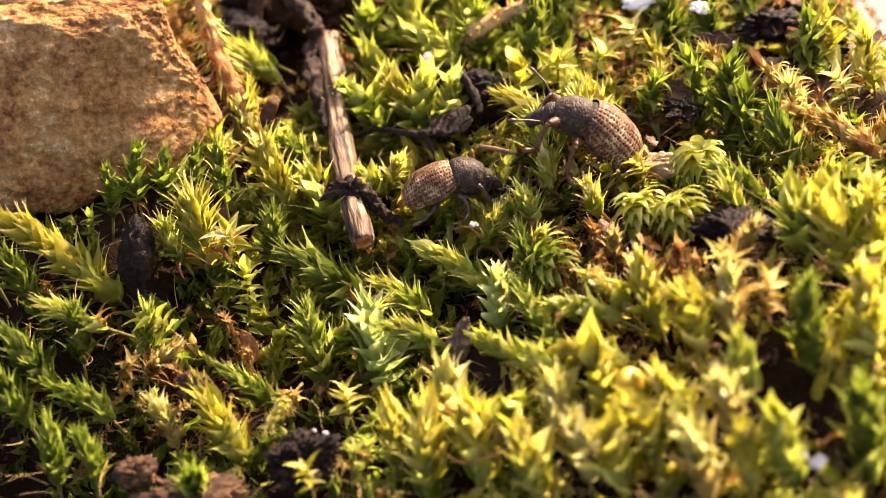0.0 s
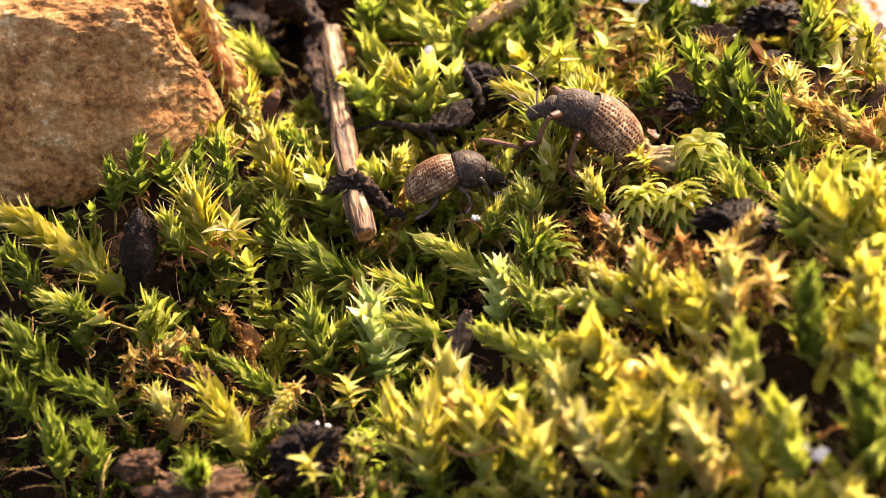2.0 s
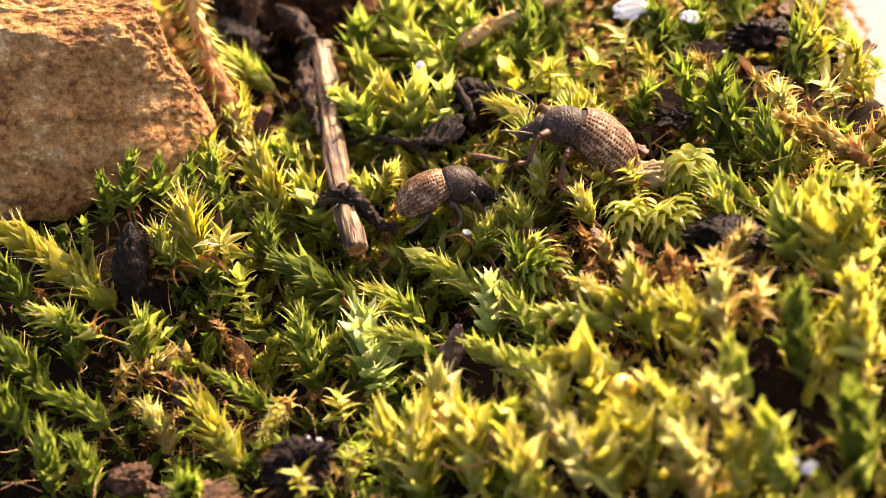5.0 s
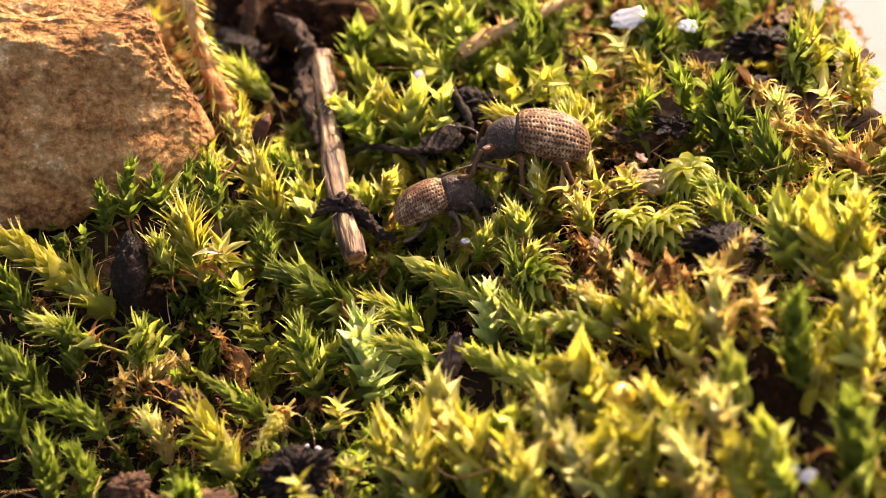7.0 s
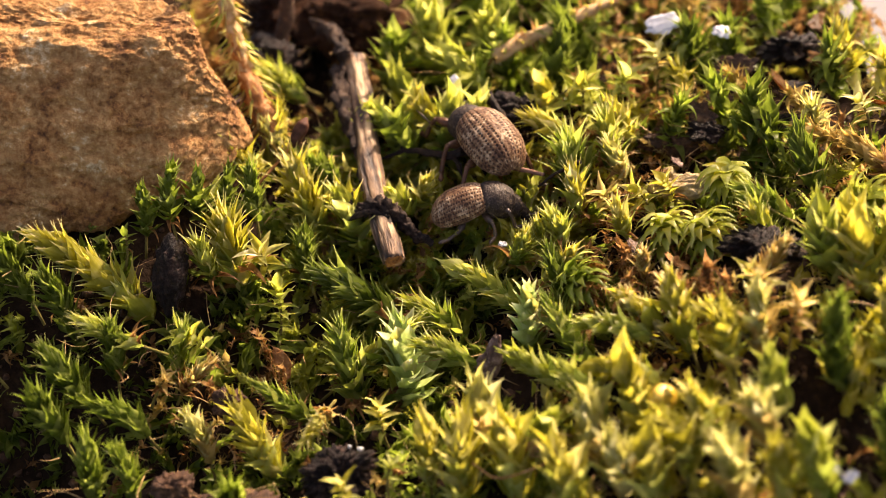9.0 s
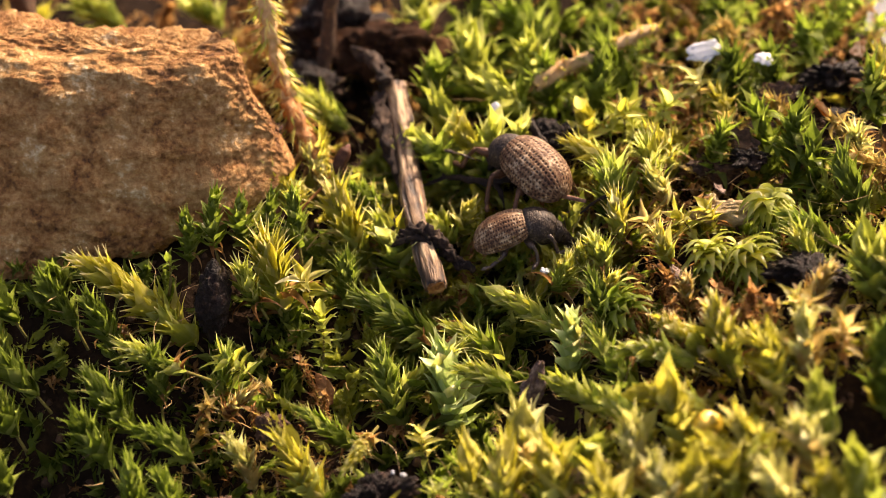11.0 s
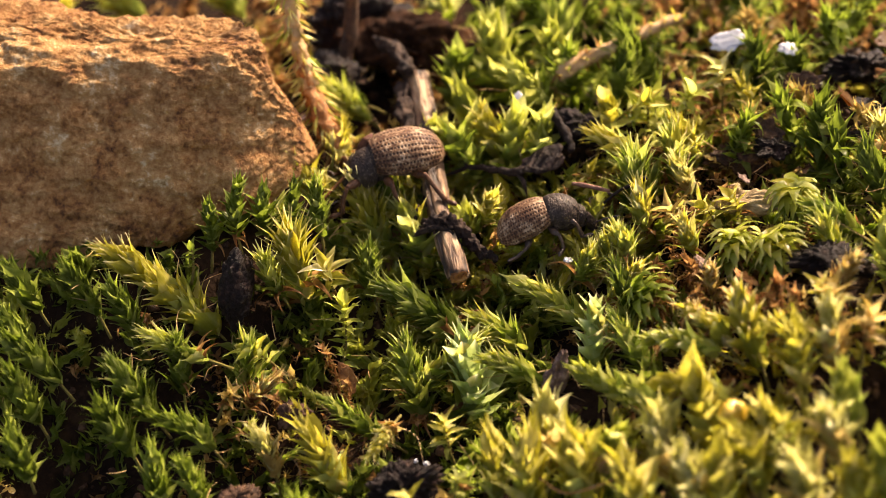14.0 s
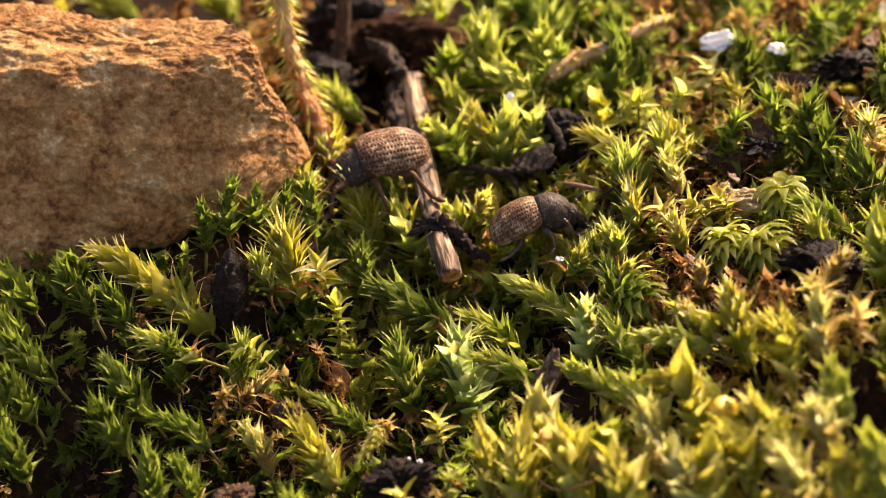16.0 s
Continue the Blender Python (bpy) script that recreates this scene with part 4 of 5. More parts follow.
def moss_carpet():
    """The close carpet between the larger shoots, one mesh for each tint."""
    rng = random.Random(5)
    groups = {k: [] for k in ("lime", "yellow", "green", "dark", "brown", "buff")}
    made = 0
    while made < 6600:
        far = made > 5400
        x = rng.uniform(-56, 32) if far else rng.uniform(-37, 30)
        y = rng.uniform(-50, 66) if far else rng.uniform(-25, 27)
        made += 1
        if bed_rim(x, y) > 1.02:
            continue
        if -46 < x < -13.5 and 2.2 < y < 15:
            continue
        if (x - 3.3) ** 2 + (y - 2.4) ** 2 < 2.0 or rng.random() < bare(x, y) * 1.3:
            continue
        if far and -37 < x < 30 and -25 < y < 27:
            continue
        path = rock_free(x, y)
        z = bed(x, y) - 1.4 * hollow(x, y) - 1.1 * shading_tall(x, y) + cushion(x, y)
        h = rng.uniform(3.2, 6.0)
        tilt = abs(rng.gauss(0.75, 0.4))
        way = rng.gauss(-1.3, 1.5)
        lean = Vector((math.cos(way) * tilt, math.sin(way) * tilt, 1)).normalized()
        top = Vector((x, y, z - rng.uniform(*((0.4, 1.9) if path else (1.0, 3.4))) - sunk(x, y)))
        style = rng.choices(("feather", "star", "curl"), (0.84, 0.16, 0.0))[0]
        if style == "star":
            h *= 0.6
        width = rng.uniform(1.5, 2.7)
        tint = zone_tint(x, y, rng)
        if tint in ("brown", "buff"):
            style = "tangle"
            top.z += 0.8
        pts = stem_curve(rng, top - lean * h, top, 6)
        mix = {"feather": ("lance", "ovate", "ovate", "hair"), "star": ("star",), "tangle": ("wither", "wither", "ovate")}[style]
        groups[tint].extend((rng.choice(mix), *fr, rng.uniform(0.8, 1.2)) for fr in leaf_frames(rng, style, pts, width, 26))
    for tint, frames in groups.items():
        if not frames:
            continue
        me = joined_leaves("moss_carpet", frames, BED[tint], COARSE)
        words = {"lime": "low carpet of lime-green moss leaves", "yellow": "low carpet of yellow-green moss leaves", "green": "low carpet of green moss leaves", "dark": "low carpet of dark green moss leaves, its tint partly standing in for shade", "brown": "low patches of withered brown moss leaves", "buff": "low patches of dry buff moss leaves"}
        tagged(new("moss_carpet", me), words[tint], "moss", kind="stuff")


# ---- twig, roots, stones and litter ----
def twig():
    a, b = Vector((-5.05, -0.6, 0.6)), Vector((-8.5, 15.8, 5.3))
    axis = (b - a).normalized()
    root = empty("twig", Matrix.Translation(a * MM) @ axis.to_track_quat("Z", "Y").to_matrix().to_4x4(), "peeled greyish-tan dead twig with dark bark remnants on moss", "twig")
    ln = (b - a).length
    bm = bmesh.new()
    seg, n = 40, 90
    rings = []
    for i in range(n + 1):
        t = i / n
        z = t * ln
        cx = 0.30 * math.sin(t * 5.0) - 0.15 * t
        cy = 0.20 * math.sin(t * 7.0 + 1)
        r = 0.69 + 0.10 * math.sin(min(1, t * 1.3) * 2.6) + 0.04 * math.sin(t * 19)
        ring = []
        for s in range(seg):
            an = 2 * math.pi * s / seg
            d = Vector((math.cos(an), math.sin(an), 0))
            k = 1 + 0.16 * noise.noise(Vector((d.x * 2.2, d.y * 2.2, z * 0.16))) + 0.11 * noise.noise(Vector((d.x * 6, d.y * 6, z * 0.25)))
            k += 0.22 * max(0, noise.noise(Vector((d.x * 1.2, d.y * 1.2, z * 0.9 + 4))) - 0.3)
            jag = 0.35 * noise.noise(Vector((d.x * 3, d.y * 3, 2.0))) if i in (0, n) else 0
            ring.append(bm.verts.new((cx + d.x * r * k, cy + d.y * r * k, z + jag)))
        rings.append(ring)
    for p, q in zip(rings, rings[1:]):
        for s in range(seg):
            bm.faces.new((p[s], p[(s + 1) % seg], q[(s + 1) % seg], q[s]))
    bm.faces.new(rings[0][::-1])
    bm.faces.new(rings[-1])
    part("wood", bm, WOOD, root)
    cut = lump((0.56, 0.56, 0.10), 3, 0.3, 2, 3)
    bmesh.ops.translate(cut, vec=(0, 0.16, -0.06), verts=cut.verts)
    part("broken_end", cut, RUST, root, "reddish broken end of the twig")
    # bark on the shaded flank, thickest at the far end
    inv = root.matrix_basis.inverted()

    def local(p):
        return inv @ (Vector(p) * MM) / MM

    strips = (
        ([(-9.05, 15.4, 5.2), (-8.8, 12.8, 4.4), (-8.2, 10.4, 3.6), (-7.75, 8.4, 3.0)], [0.5, 0.72, 0.55, 0.30], 3),
        ([(-7.65, 8.8, 3.0), (-7.2, 6.2, 2.3), (-6.75, 4.0, 1.7)], [0.26, 0.30, 0.26], 5),
        ([(-8.7, 15.4, 5.9), (-9.2, 17.0, 6.4), (-10.4, 18.2, 6.7), (-11.3, 18.9, 6.9)], [0.6, 0.55, 0.45, 0.22], 8),
    )
    for pts, radii, seed in strips:
        part("bark", tube([local(p) for p in pts], radii, 24, 72, 0.9, 1.7, 0.8, seed=seed), BARK, root, "crumbling dark bark")
    band = [(-7.9, 3.4, 1.3), (-7.3, 3.2, 1.9), (-6.2, 2.9, 2.5), (-5.2, 2.5, 2.3), (-4.3, 1.9, 1.5), (-3.4, 1.3, 1.1), (-2.6, 1.0, 0.9)]
    part("bark_strand", tube([local(p) for p in band], [0.24, 0.40, 0.50, 0.52, 0.42, 0.34, 0.18], 20, 70, 1.2, 3.0, 0.8, seed=2), BARK, root, "shaggy bark strand wrapped across the twig")
    part("bark_strand", tube([local((x - 0.2, y - 0.5, z - 0.1)) for x, y, z in band[:4]], [0.12, 0.2, 0.2, 0.1], 10, 24, 0.7, 2.4, 1, seed=6), BARK, root, "dark fibre under the strand")
    part("bark_strand", tube([local(p) for p in ((-7.9, 3.1, 1.1), (-7.9, 3.6, 2.2), (-7.7, 4.5, 2.6))], [0.13, 0.16, 0.08], 8, 16, 0.6, 2, 1, seed=9), BARK, root)


def strand(name, points, radii, mat, label, category, seg=10, rough=0.5, freq=2.0, flat=1.0, seed=1.0):
    p0 = Vector(points[0])
    ob = part(name, tube([Vector(p) - p0 for p in points], radii, seg, None, rough, freq, flat, seed=seed), mat)
    ob.location = p0 * MM
    return tagged(ob, label, category)


def clod(name, at, size, mat, label, category, detail=4, rough=0.3, grit=0.35, seed=1.0, turn=(0, 0, 0), freq=1.2, gritf=5.0):
    ob = part(name, lump(size, detail, rough, freq, seed, grit, gritf), mat)
    ob.matrix_basis = pose(at[0] * MM, at[1] * MM, at[2] * MM, *turn)
    return tagged(ob, label, category)


def litter():
    root = empty("dead_root", pose(-6.0 * MM, 8.2 * MM, 2.2 * MM), "dark forked dead root lying over the moss", "root")
    o = Vector((-6.0, 8.2, 2.2))
    for pts, radii, s in (
        ([(-6.2, 8.3, 2.3), (-4.4, 8.3, 3.0), (-2.8, 7.4, 3.4), (-1.2, 7.0, 3.6), (0.4, 7.4, 4.4), (1.6, 7.9, 5.0)], [0.10, 0.18, 0.20, 0.32, 0.28, 0.16], 1),
        ([(2.2, 7.4, 4.9), (1.9, 8.6, 5.4), (1.2, 9.9, 5.9), (0.8, 10.8, 6.2)], [0.2, 0.28, 0.3, 0.24], 4),
        ([(-1.4, 7.0, 3.5), (-0.9, 6.2, 3.2), (-0.7, 5.4, 2.6)], [0.2, 0.16, 0.08], 7),
        ([(-4.6, 8.3, 3.0), (-5.0, 9.0, 3.3), (-5.6, 9.3, 3.2)], [0.14, 0.13, 0.06], 9),
    ):
        part("rootlet", tube([Vector(p) - o for p in pts], radii, 12, 34, 0.8, 1.8, 0.8, seed=s), ROOT, root)
    leafbit = lump((1.5, 0.8, 0.16), 4, 0.3, 1.4, 4)
    for v in leafbit.verts:
        v.co.z += 0.10 * v.co.x ** 2
    ob = part("leaf_scrap", leafbit, ROOT)
    ob.matrix_basis = pose(0.4 * MM, 7.2 * MM, 4.3 * MM, 30, -20, 15)
    tagged(ob, "curled blackish scrap of dead leaf", "leaf scrap")
    clod("soil_crumb", (2.7, 10.6, 4.6), (1.7, 1.3, 1.2), CRUMB, "black crumbly lump of soil behind the weevils", "soil crumb", 5, 0.3, 0.32, 2)
    clod("soil_crumb", (-18.7, -2.5, 1.3), (1.05, 1.0, 2.3), CRUMB, "tall black crumbly lump of soil between shoots", "soil crumb", 5, 0.14, 0.26, 5, (-30, 6, 0), 1.4, 4)
    clod("soil_crumb", (16.5, -5.2, 5.6), (2.1, 1.2, 0.9), CRUMB, "long black crumbly lump of soil", "soil crumb", 5, 0.3, 0.5, 8, (0, 0, -8))
    clod("soil_crumb", (-7.9, -15.0, -3.0), (2.0, 1.4, 1.1), CRUMB, "black granular lump of soil in a hollow", "soil crumb", 6, 0.4, 0.5, 11, (0, -20, 0), 1.5, 6)
    clod("soil_crumb", (21.4, 9.8, 6.6), (1.2, 0.9, 0.7), CRUMB, "dark crumbly lump of soil", "soil crumb", 4, 0.3, 0.32, 14)
    clod("soil_crumb", (20.2, 7.0, 6.1), (0.9, 0.8, 0.6), CRUMB, "dark crumbly lump of soil", "soil crumb", 4, 0.3, 0.32, 15)
    clod("soil_crumb", (15.0, 6.6, 5.7), (1.1, 0.8, 0.55), CRUMB, "small black crumb of soil", "soil crumb", 5, 0.5, 0.6, 16, (0, 0, 0), 1.8, 4)
    clod("soil_crumb", (-14.2, 17.6, 4.4), (2.2, 1.8, 1.6), CRUMB, "black lump of soil in the hollow behind the rock", "soil crumb", 5, 0.3, 0.32, 17)
    clod("soil_crumb", (22.0, 15.0, 7.0), (1.9, 1.2, 0.9), CRUMB, "dark crumbly lump of soil", "soil crumb", 5, 0.5, 0.5, 19, (0, 0, 0), 1.9, 4)
    clod("clod", (-17.2, -15.6, -3.6), (1.05, 0.8, 0.8), CLOD, "small reddish-brown clod of earth", "clod", 5, 0.35, 0.5, 3, (0, 0, 0), 1.5, 4)
    clod("clod", (-13.6, -17.0, -4.2), (2.6, 1.2, 0.7), CLOD, "flat brown gritty clod with pale grains", "clod", 5, 0.5, 0.7, 6, (0, 0, 0), 1.8, 5)
    clod("clod", (-14.4, -10.4, -2.0), (1.0, 0.9, 0.8), CLOD, "brown granular clod between shoots", "clod", 5, 0.3, 0.5, 21)
    clod("clod", (-8.5, 22.0, 5.0), (4.2, 3.2, 2.0), HUMUS, "dark reddish-brown earthy clod behind the twig", "clod", 5, 0.4, 0.4, 23)
    clod("clod", (-13.0, 24.0, 5.0), (3.6, 3.0, 2.6), CRUMB, "dark earthy clod behind the rock", "clod", 5, 0.4, 0.4, 25)
    clod("clod", (12.9, 7.4, 4.4), (1.7, 1.1, 0.7), CLOD, "reddish-brown crumbly clod under the moss", "clod", 5, 0.4, 0.4, 27, (0, 0, 0), 1.6, 4)
    clod("pebble", (12.9, 1.6, 4.9), (2.1, 0.8, 0.7), PALEWOOD, "pale cream splinter lying on the moss", "splinter", 5, 0.3, 0.3, 4, (0, -8, -10), 1.6, 3)
    clod("pebble", (12.2, 3.2, 4.9), (0.42, 0.4, 0.36), PALEWOOD, "tiny pale grey pebble", "pebble", 3, 0.2, 0.1, 9)
    strand("splinter", [(2.1, 4.6, 4.3), (3.2, 4.1, 4.4), (4.4, 3.6, 4.4)], [0.13, 0.16, 0.12], SPLINTER, "short reddish splinter of wood", "splinter", 10, 0.3)
    strand("stalk", [(4.0, 3.0, 3.9), (5.0, 3.1, 4.8), (6.6, 3.2, 5.7)], [0.08, 0.10, 0.15], ROOT, "thin black dead stalk", "stalk", 8, 0.5, 3)
    strand("stalk", [(-0.5, -16.5, -0.6), (1.0, -17.6, -0.6), (3.6, -17.6, 0.6)], [0.05, 0.06, 0.05], RUST, "thin curved reddish stalk", "stalk", 6, 0.2, 3)
    # white flakes, one split at the rim
    for at, size, turn, seed, label in (
        ((12.8, 14.8, 8.9), (1.15, 0.66, 0.12), (38, -12, 12), 3, "bright white shell flake on the moss"),
        ((16.7, 13.9, 8.9), (0.6, 0.46, 0.14), (30, 10, 0), 5, "small white shell flake"),
        ((-1.3, 11.8, 6.2), (0.30, 0.50, 0.08), (40, 14, -20), 7, "small whitish flake on a leaf"),
        ((17.4, -21.0, 3.7), (0.50, 0.34, 0.30), (10, 20, 0), 9, "white mineral grain on the moss"),
        ((18.3, -21.3, 3.5), (0.40, 0.26, 0.3), (10, -15, 40), 12, "white mineral grain on the moss"),
        ((-6.7, -14.2, -1.9), (0.17, 0.12, 0.22), (0, 20, 0), 14, "whitish grain on black soil"),
        ((-6.3, -14.7, -2.1), (0.14, 0.11, 0.18), (0, 0, 30), 15, "whitish grain on black soil"),
        ((-7.3, -14.1, -1.8), (0.10, 0.10, 0.16), (15, 0, 0), 16, "whitish grain on black soil"),
        ((1.7, -0.1, 1.7), (0.28, 0.26, 0.22), (0, 0, 0), 18, "whitish grain under the weevil"),
    ):
        ob = part("flake", lump((size[0], size[1], size[2] * 0.6), 4, 0.28, 1.9, seed), FLAKE)
        ob.matrix_basis = pose(*(c * MM for c in at), *turn)
        tagged(ob, label, "flake")
    # dry scale
    scale = lump((0.62, 0.34, 1.4), 5, 0.3, 1.6, 6, 0.25, 3.0)
    for v in scale.verts:
        v.co.x *= 1 - 0.45 * (v.co.z / 1.5)
    ob = part("dry_scale", scale, GREY)
    ob.matrix_basis = pose(0.8 * MM, -8.6 * MM, -0.2 * MM, -12, 10, 0)
    tagged(ob, "withered purplish-grey bud scale standing in the moss", "bud scale")
    # seed
    seed = empty("seed", pose(9.6 * MM, -15.4 * MM, 3.2 * MM, 20, 10, 0), "shiny yellow-orange seed caught in the moss", "seed")
    part("husk", lump((0.72, 0.7, 0.85), 4, 0.14, 1.4, 3), SEED, seed)
    tip = lump((0.3, 0.3, 0.35), 3, 0.2, 1.4, 5)
    bmesh.ops.translate(tip, vec=(0.1, 0, 0.8), verts=tip.verts)
    part("seed_cap", tip, SEED, seed)
    # spore capsule on its stalk
    cap = empty("moss_capsule", pose(-14.4 * MM, 4.2 * MM, 2.2 * MM), "brown moss spore capsule on a reddish stalk", "moss capsule")
    part("seta", tube([(-0.3, 0, -0.8), (0.4, 0.4, 0.5), (1.7, 1.4, 1.6), (2.6, 2.3, 2.3)], [0.10, 0.11, 0.10, 0.12], 8, 24), RUST, cap, "thin reddish curved stalk")
    part("urn", tube([(2.5, 2.2, 2.2), (2.8, 2.55, 2.6), (3.15, 2.95, 3.1), (3.4, 3.2, 3.5), (3.5, 3.3, 3.7)], [0.12, 0.36, 0.47, 0.40, 0.18], 16, 24), CAPSULE, cap, "plump brown capsule")
    part("lid", tube([(3.45, 3.25, 3.55), (3.62, 3.42, 3.85)], [0.30, 0.10], 12, 6), SPLINTER, cap, "blunt reddish lid")
    # curled brown scraps of dead leaf in the dry corner
    rng = random.Random(17)
    for i in range(16):
        x, y = ((20, 9), (23, 12), (17, 12), (25, 7), (15, 7), (22, 15), (27, 11), (10, -3), (12, -5), (-13, -9), (-11, -7), (-16, 12), (-9, 19), (19, 5), (13, 4.5), (24, 17))[i]
        x, y = x + rng.uniform(-0.6, 0.6), y + rng.uniform(-0.6, 0.6)
        s = rng.uniform(0.8, 1.4) * (1.0 if x > 14 else 0.7)
        bit = lump((s, s * 0.55, 0.07), 4, 0.45, 1.8, i + 30)
        for v in bit.verts:
            v.co.z += 0.35 * v.co.y ** 2 / s + 0.14 * v.co.x ** 2 / s
        ob = part("leaf_scrap", bit, rng.choice((CLOD, BED["brown"], CLOD)) if x > 14 else rng.choice((CLOD, RUST, GREY)))
        ob.matrix_basis = pose(x * MM, y * MM, (bed(x, y) - rng.uniform(0.2, 1.0)) * MM, rng.uniform(0, 50), rng.uniform(-30, 30), rng.uniform(0, 360))
        tagged(ob, "curled brown scrap of dead leaf in the moss", "leaf scrap", "scraps of dead leaf")
    # grains of earth on the soil between the shoots
    crumbs = bmesh.new()
    grain = lump((1, 1, 1), 1, 0.5, 1.5, 3)
    shape = [v.co.copy() for v in grain.verts]
    sides = [[v.index for v in f.verts] for f in grain.faces]
    grain.free()
    for _ in range(1500):
        x, y = rng.uniform(-30, 30), rng.uniform(-25, 26)
        r = 0.10 + 0.35 * rng.random() ** 3
        p = Vector((x, y, soil_top(x, y) + r * 0.4))
        turn = Matrix.Rotation(rng.uniform(0, 6.28), 3, "Z") @ Matrix.Rotation(rng.uniform(0, 6.28), 3, "X")
        vs = [crumbs.verts.new(p + turn @ q * r) for q in shape]
        for f in sides:
            crumbs.faces.new([vs[k] for k in f])
    tagged(part("earth_grains", crumbs, CLOD), "brown grains of earth between the shoots", "earth", kind="stuff")
    # tan hair tuft
    tuft = empty("hair_tuft", pose(2.7 * MM, -16.2 * MM, -0.4 * MM), "tuft of fine tan fibres in the moss", "fibre tuft")
    rng = random.Random(3)
    for _ in range(26):
        a = rng.uniform(-0.5, 0.9)
        l = rng.uniform(1.2, 2.4)
        p = Vector((rng.uniform(-0.9, 0.2), rng.uniform(-0.4, 0.4), rng.uniform(0.2, 0.9)))
        part("fibre", tube([p, p + Vector((l * 0.5, 0.2 * a, 0.35 * l * (a + 0.2))), p + Vector((l, 0.4 * a, 0.3 * l * a))], [0.03, 0.03, 0.012], 4, 7), HAIR, tuft)


def mossy_stalks():
    """The shaggy stem behind the rock, the rusty stem further back and the mossy stick."""
    rng = random.Random(8)
    stem = empty("shaggy_plant", pose(-13.2 * MM, 10.0 * MM, 3.4 * MM), "rust-brown stalk clothed in shaggy pale moss fibres", "plant")
    pts = [Vector(p) for p in ((0.0, -0.4, 0.0), (-0.9, 0.8, 1.2), (-2.0, 2.2, 3.4), (-2.8, 3.4, 6.0), (-3.3, 4.4, 9.2), (-3.6, 5.4, 12.5))]
    part("stem_foot", tube(pts[:4], [0.75, 0.85, 0.6, 0.3], 20, 40, 0.7, 1.4, seed=3), RUST, stem, "rusty foot of the stalk")
    part("stem_core", tube(pts[2:], [0.5, 0.52, 0.5, 0.44], 20, 60, 0.8, 1.8, seed=4), HAIR, stem, "pale dry upper stalk")
    curve = spline(pts, 60)
    for i in range(298):
        t = rng.random()
        c = curve[int(t * 58)]
        a = rng.uniform(0, 6.28)
        out = Vector((math.cos(a), math.sin(a) * 0.8, rng.uniform(-1.1, -0.2))).normalized()
        l = rng.uniform(0.9, 1.9)
        p = c + Vector((math.cos(a), math.sin(a), 0)) * (0.45 + 0.35 * (t < 0.4))
        ob = new("fibre", leaf_mesh("hair", "brown" if rng.random() > 2.5 * t else rng.choice(("pale", "buff", "pale", "green"))))
        ob.parent = stem
        inner = out.orthogonal().normalized()
        m = Matrix((inner.cross(out), inner, out)).transposed().to_4x4()
        ob.matrix_basis = Matrix.Translation(p * MM) @ m @ Matrix.Diagonal((l * MM * 0.8, l * MM, l * MM, 1))
    strand("dead_stalk", [(-34.5, 22.5, 2.0), (-35.4, 23.3, 6.5), (-36.0, 24.0, 12.0)], [1.0, 0.9, 0.8], CLOD, "rust-orange dead stalk behind the rock", "stalk", 14, 0.4, 0.8)
    strand("dead_stalk", [(-13.6, 18.5, 4.0), (-12.9, 20.0, 8.0), (-12.6, 21.0, 12.0)], [0.6, 0.5, 0.45], CLOD, "thin rust-brown dead stalk standing behind the rock", "stalk", 12, 0.4, 0.9)
    stick = empty("mossy_stick", pose(1.4 * MM, 14.4 * MM, 6.6 * MM), "golden-brown stick overgrown with moss", "stick")
    pts = [Vector(p) for p in ((0, 0, 0), (2.6, 1.0, 0.9), (5.4, 2.4, 1.6), (8.6, 4.0, 2.2))]
    part("stick_core", tube(pts, [0.5, 0.5, 0.45, 0.35], 14, 36, 0.6, 1.4, seed=7), HAIR, stick, "golden-brown bare wood")
    curve = spline(pts, 50)
    for i in range(170):
        c = curve[int(rng.random() * 49)]
        a = rng.uniform(0, 6.28)
        out = Vector((rng.uniform(-0.7, 0.9), math.cos(a), math.sin(a))).normalized()
        ob = new("fibre", leaf_mesh("hair", rng.choice(("buff", "yellow", "brown"))))
        ob.parent = stick
        inner = out.orthogonal().normalized()
        l = rng.uniform(0.5, 1.0)
        m = Matrix((inner.cross(out), inner, out)).transposed().to_4x4()
        ob.matrix_basis = Matrix.Translation((c + out * 0.35) * MM) @ m @ Matrix.Diagonal((l * MM * 1.4, l * MM, l * MM, 1))


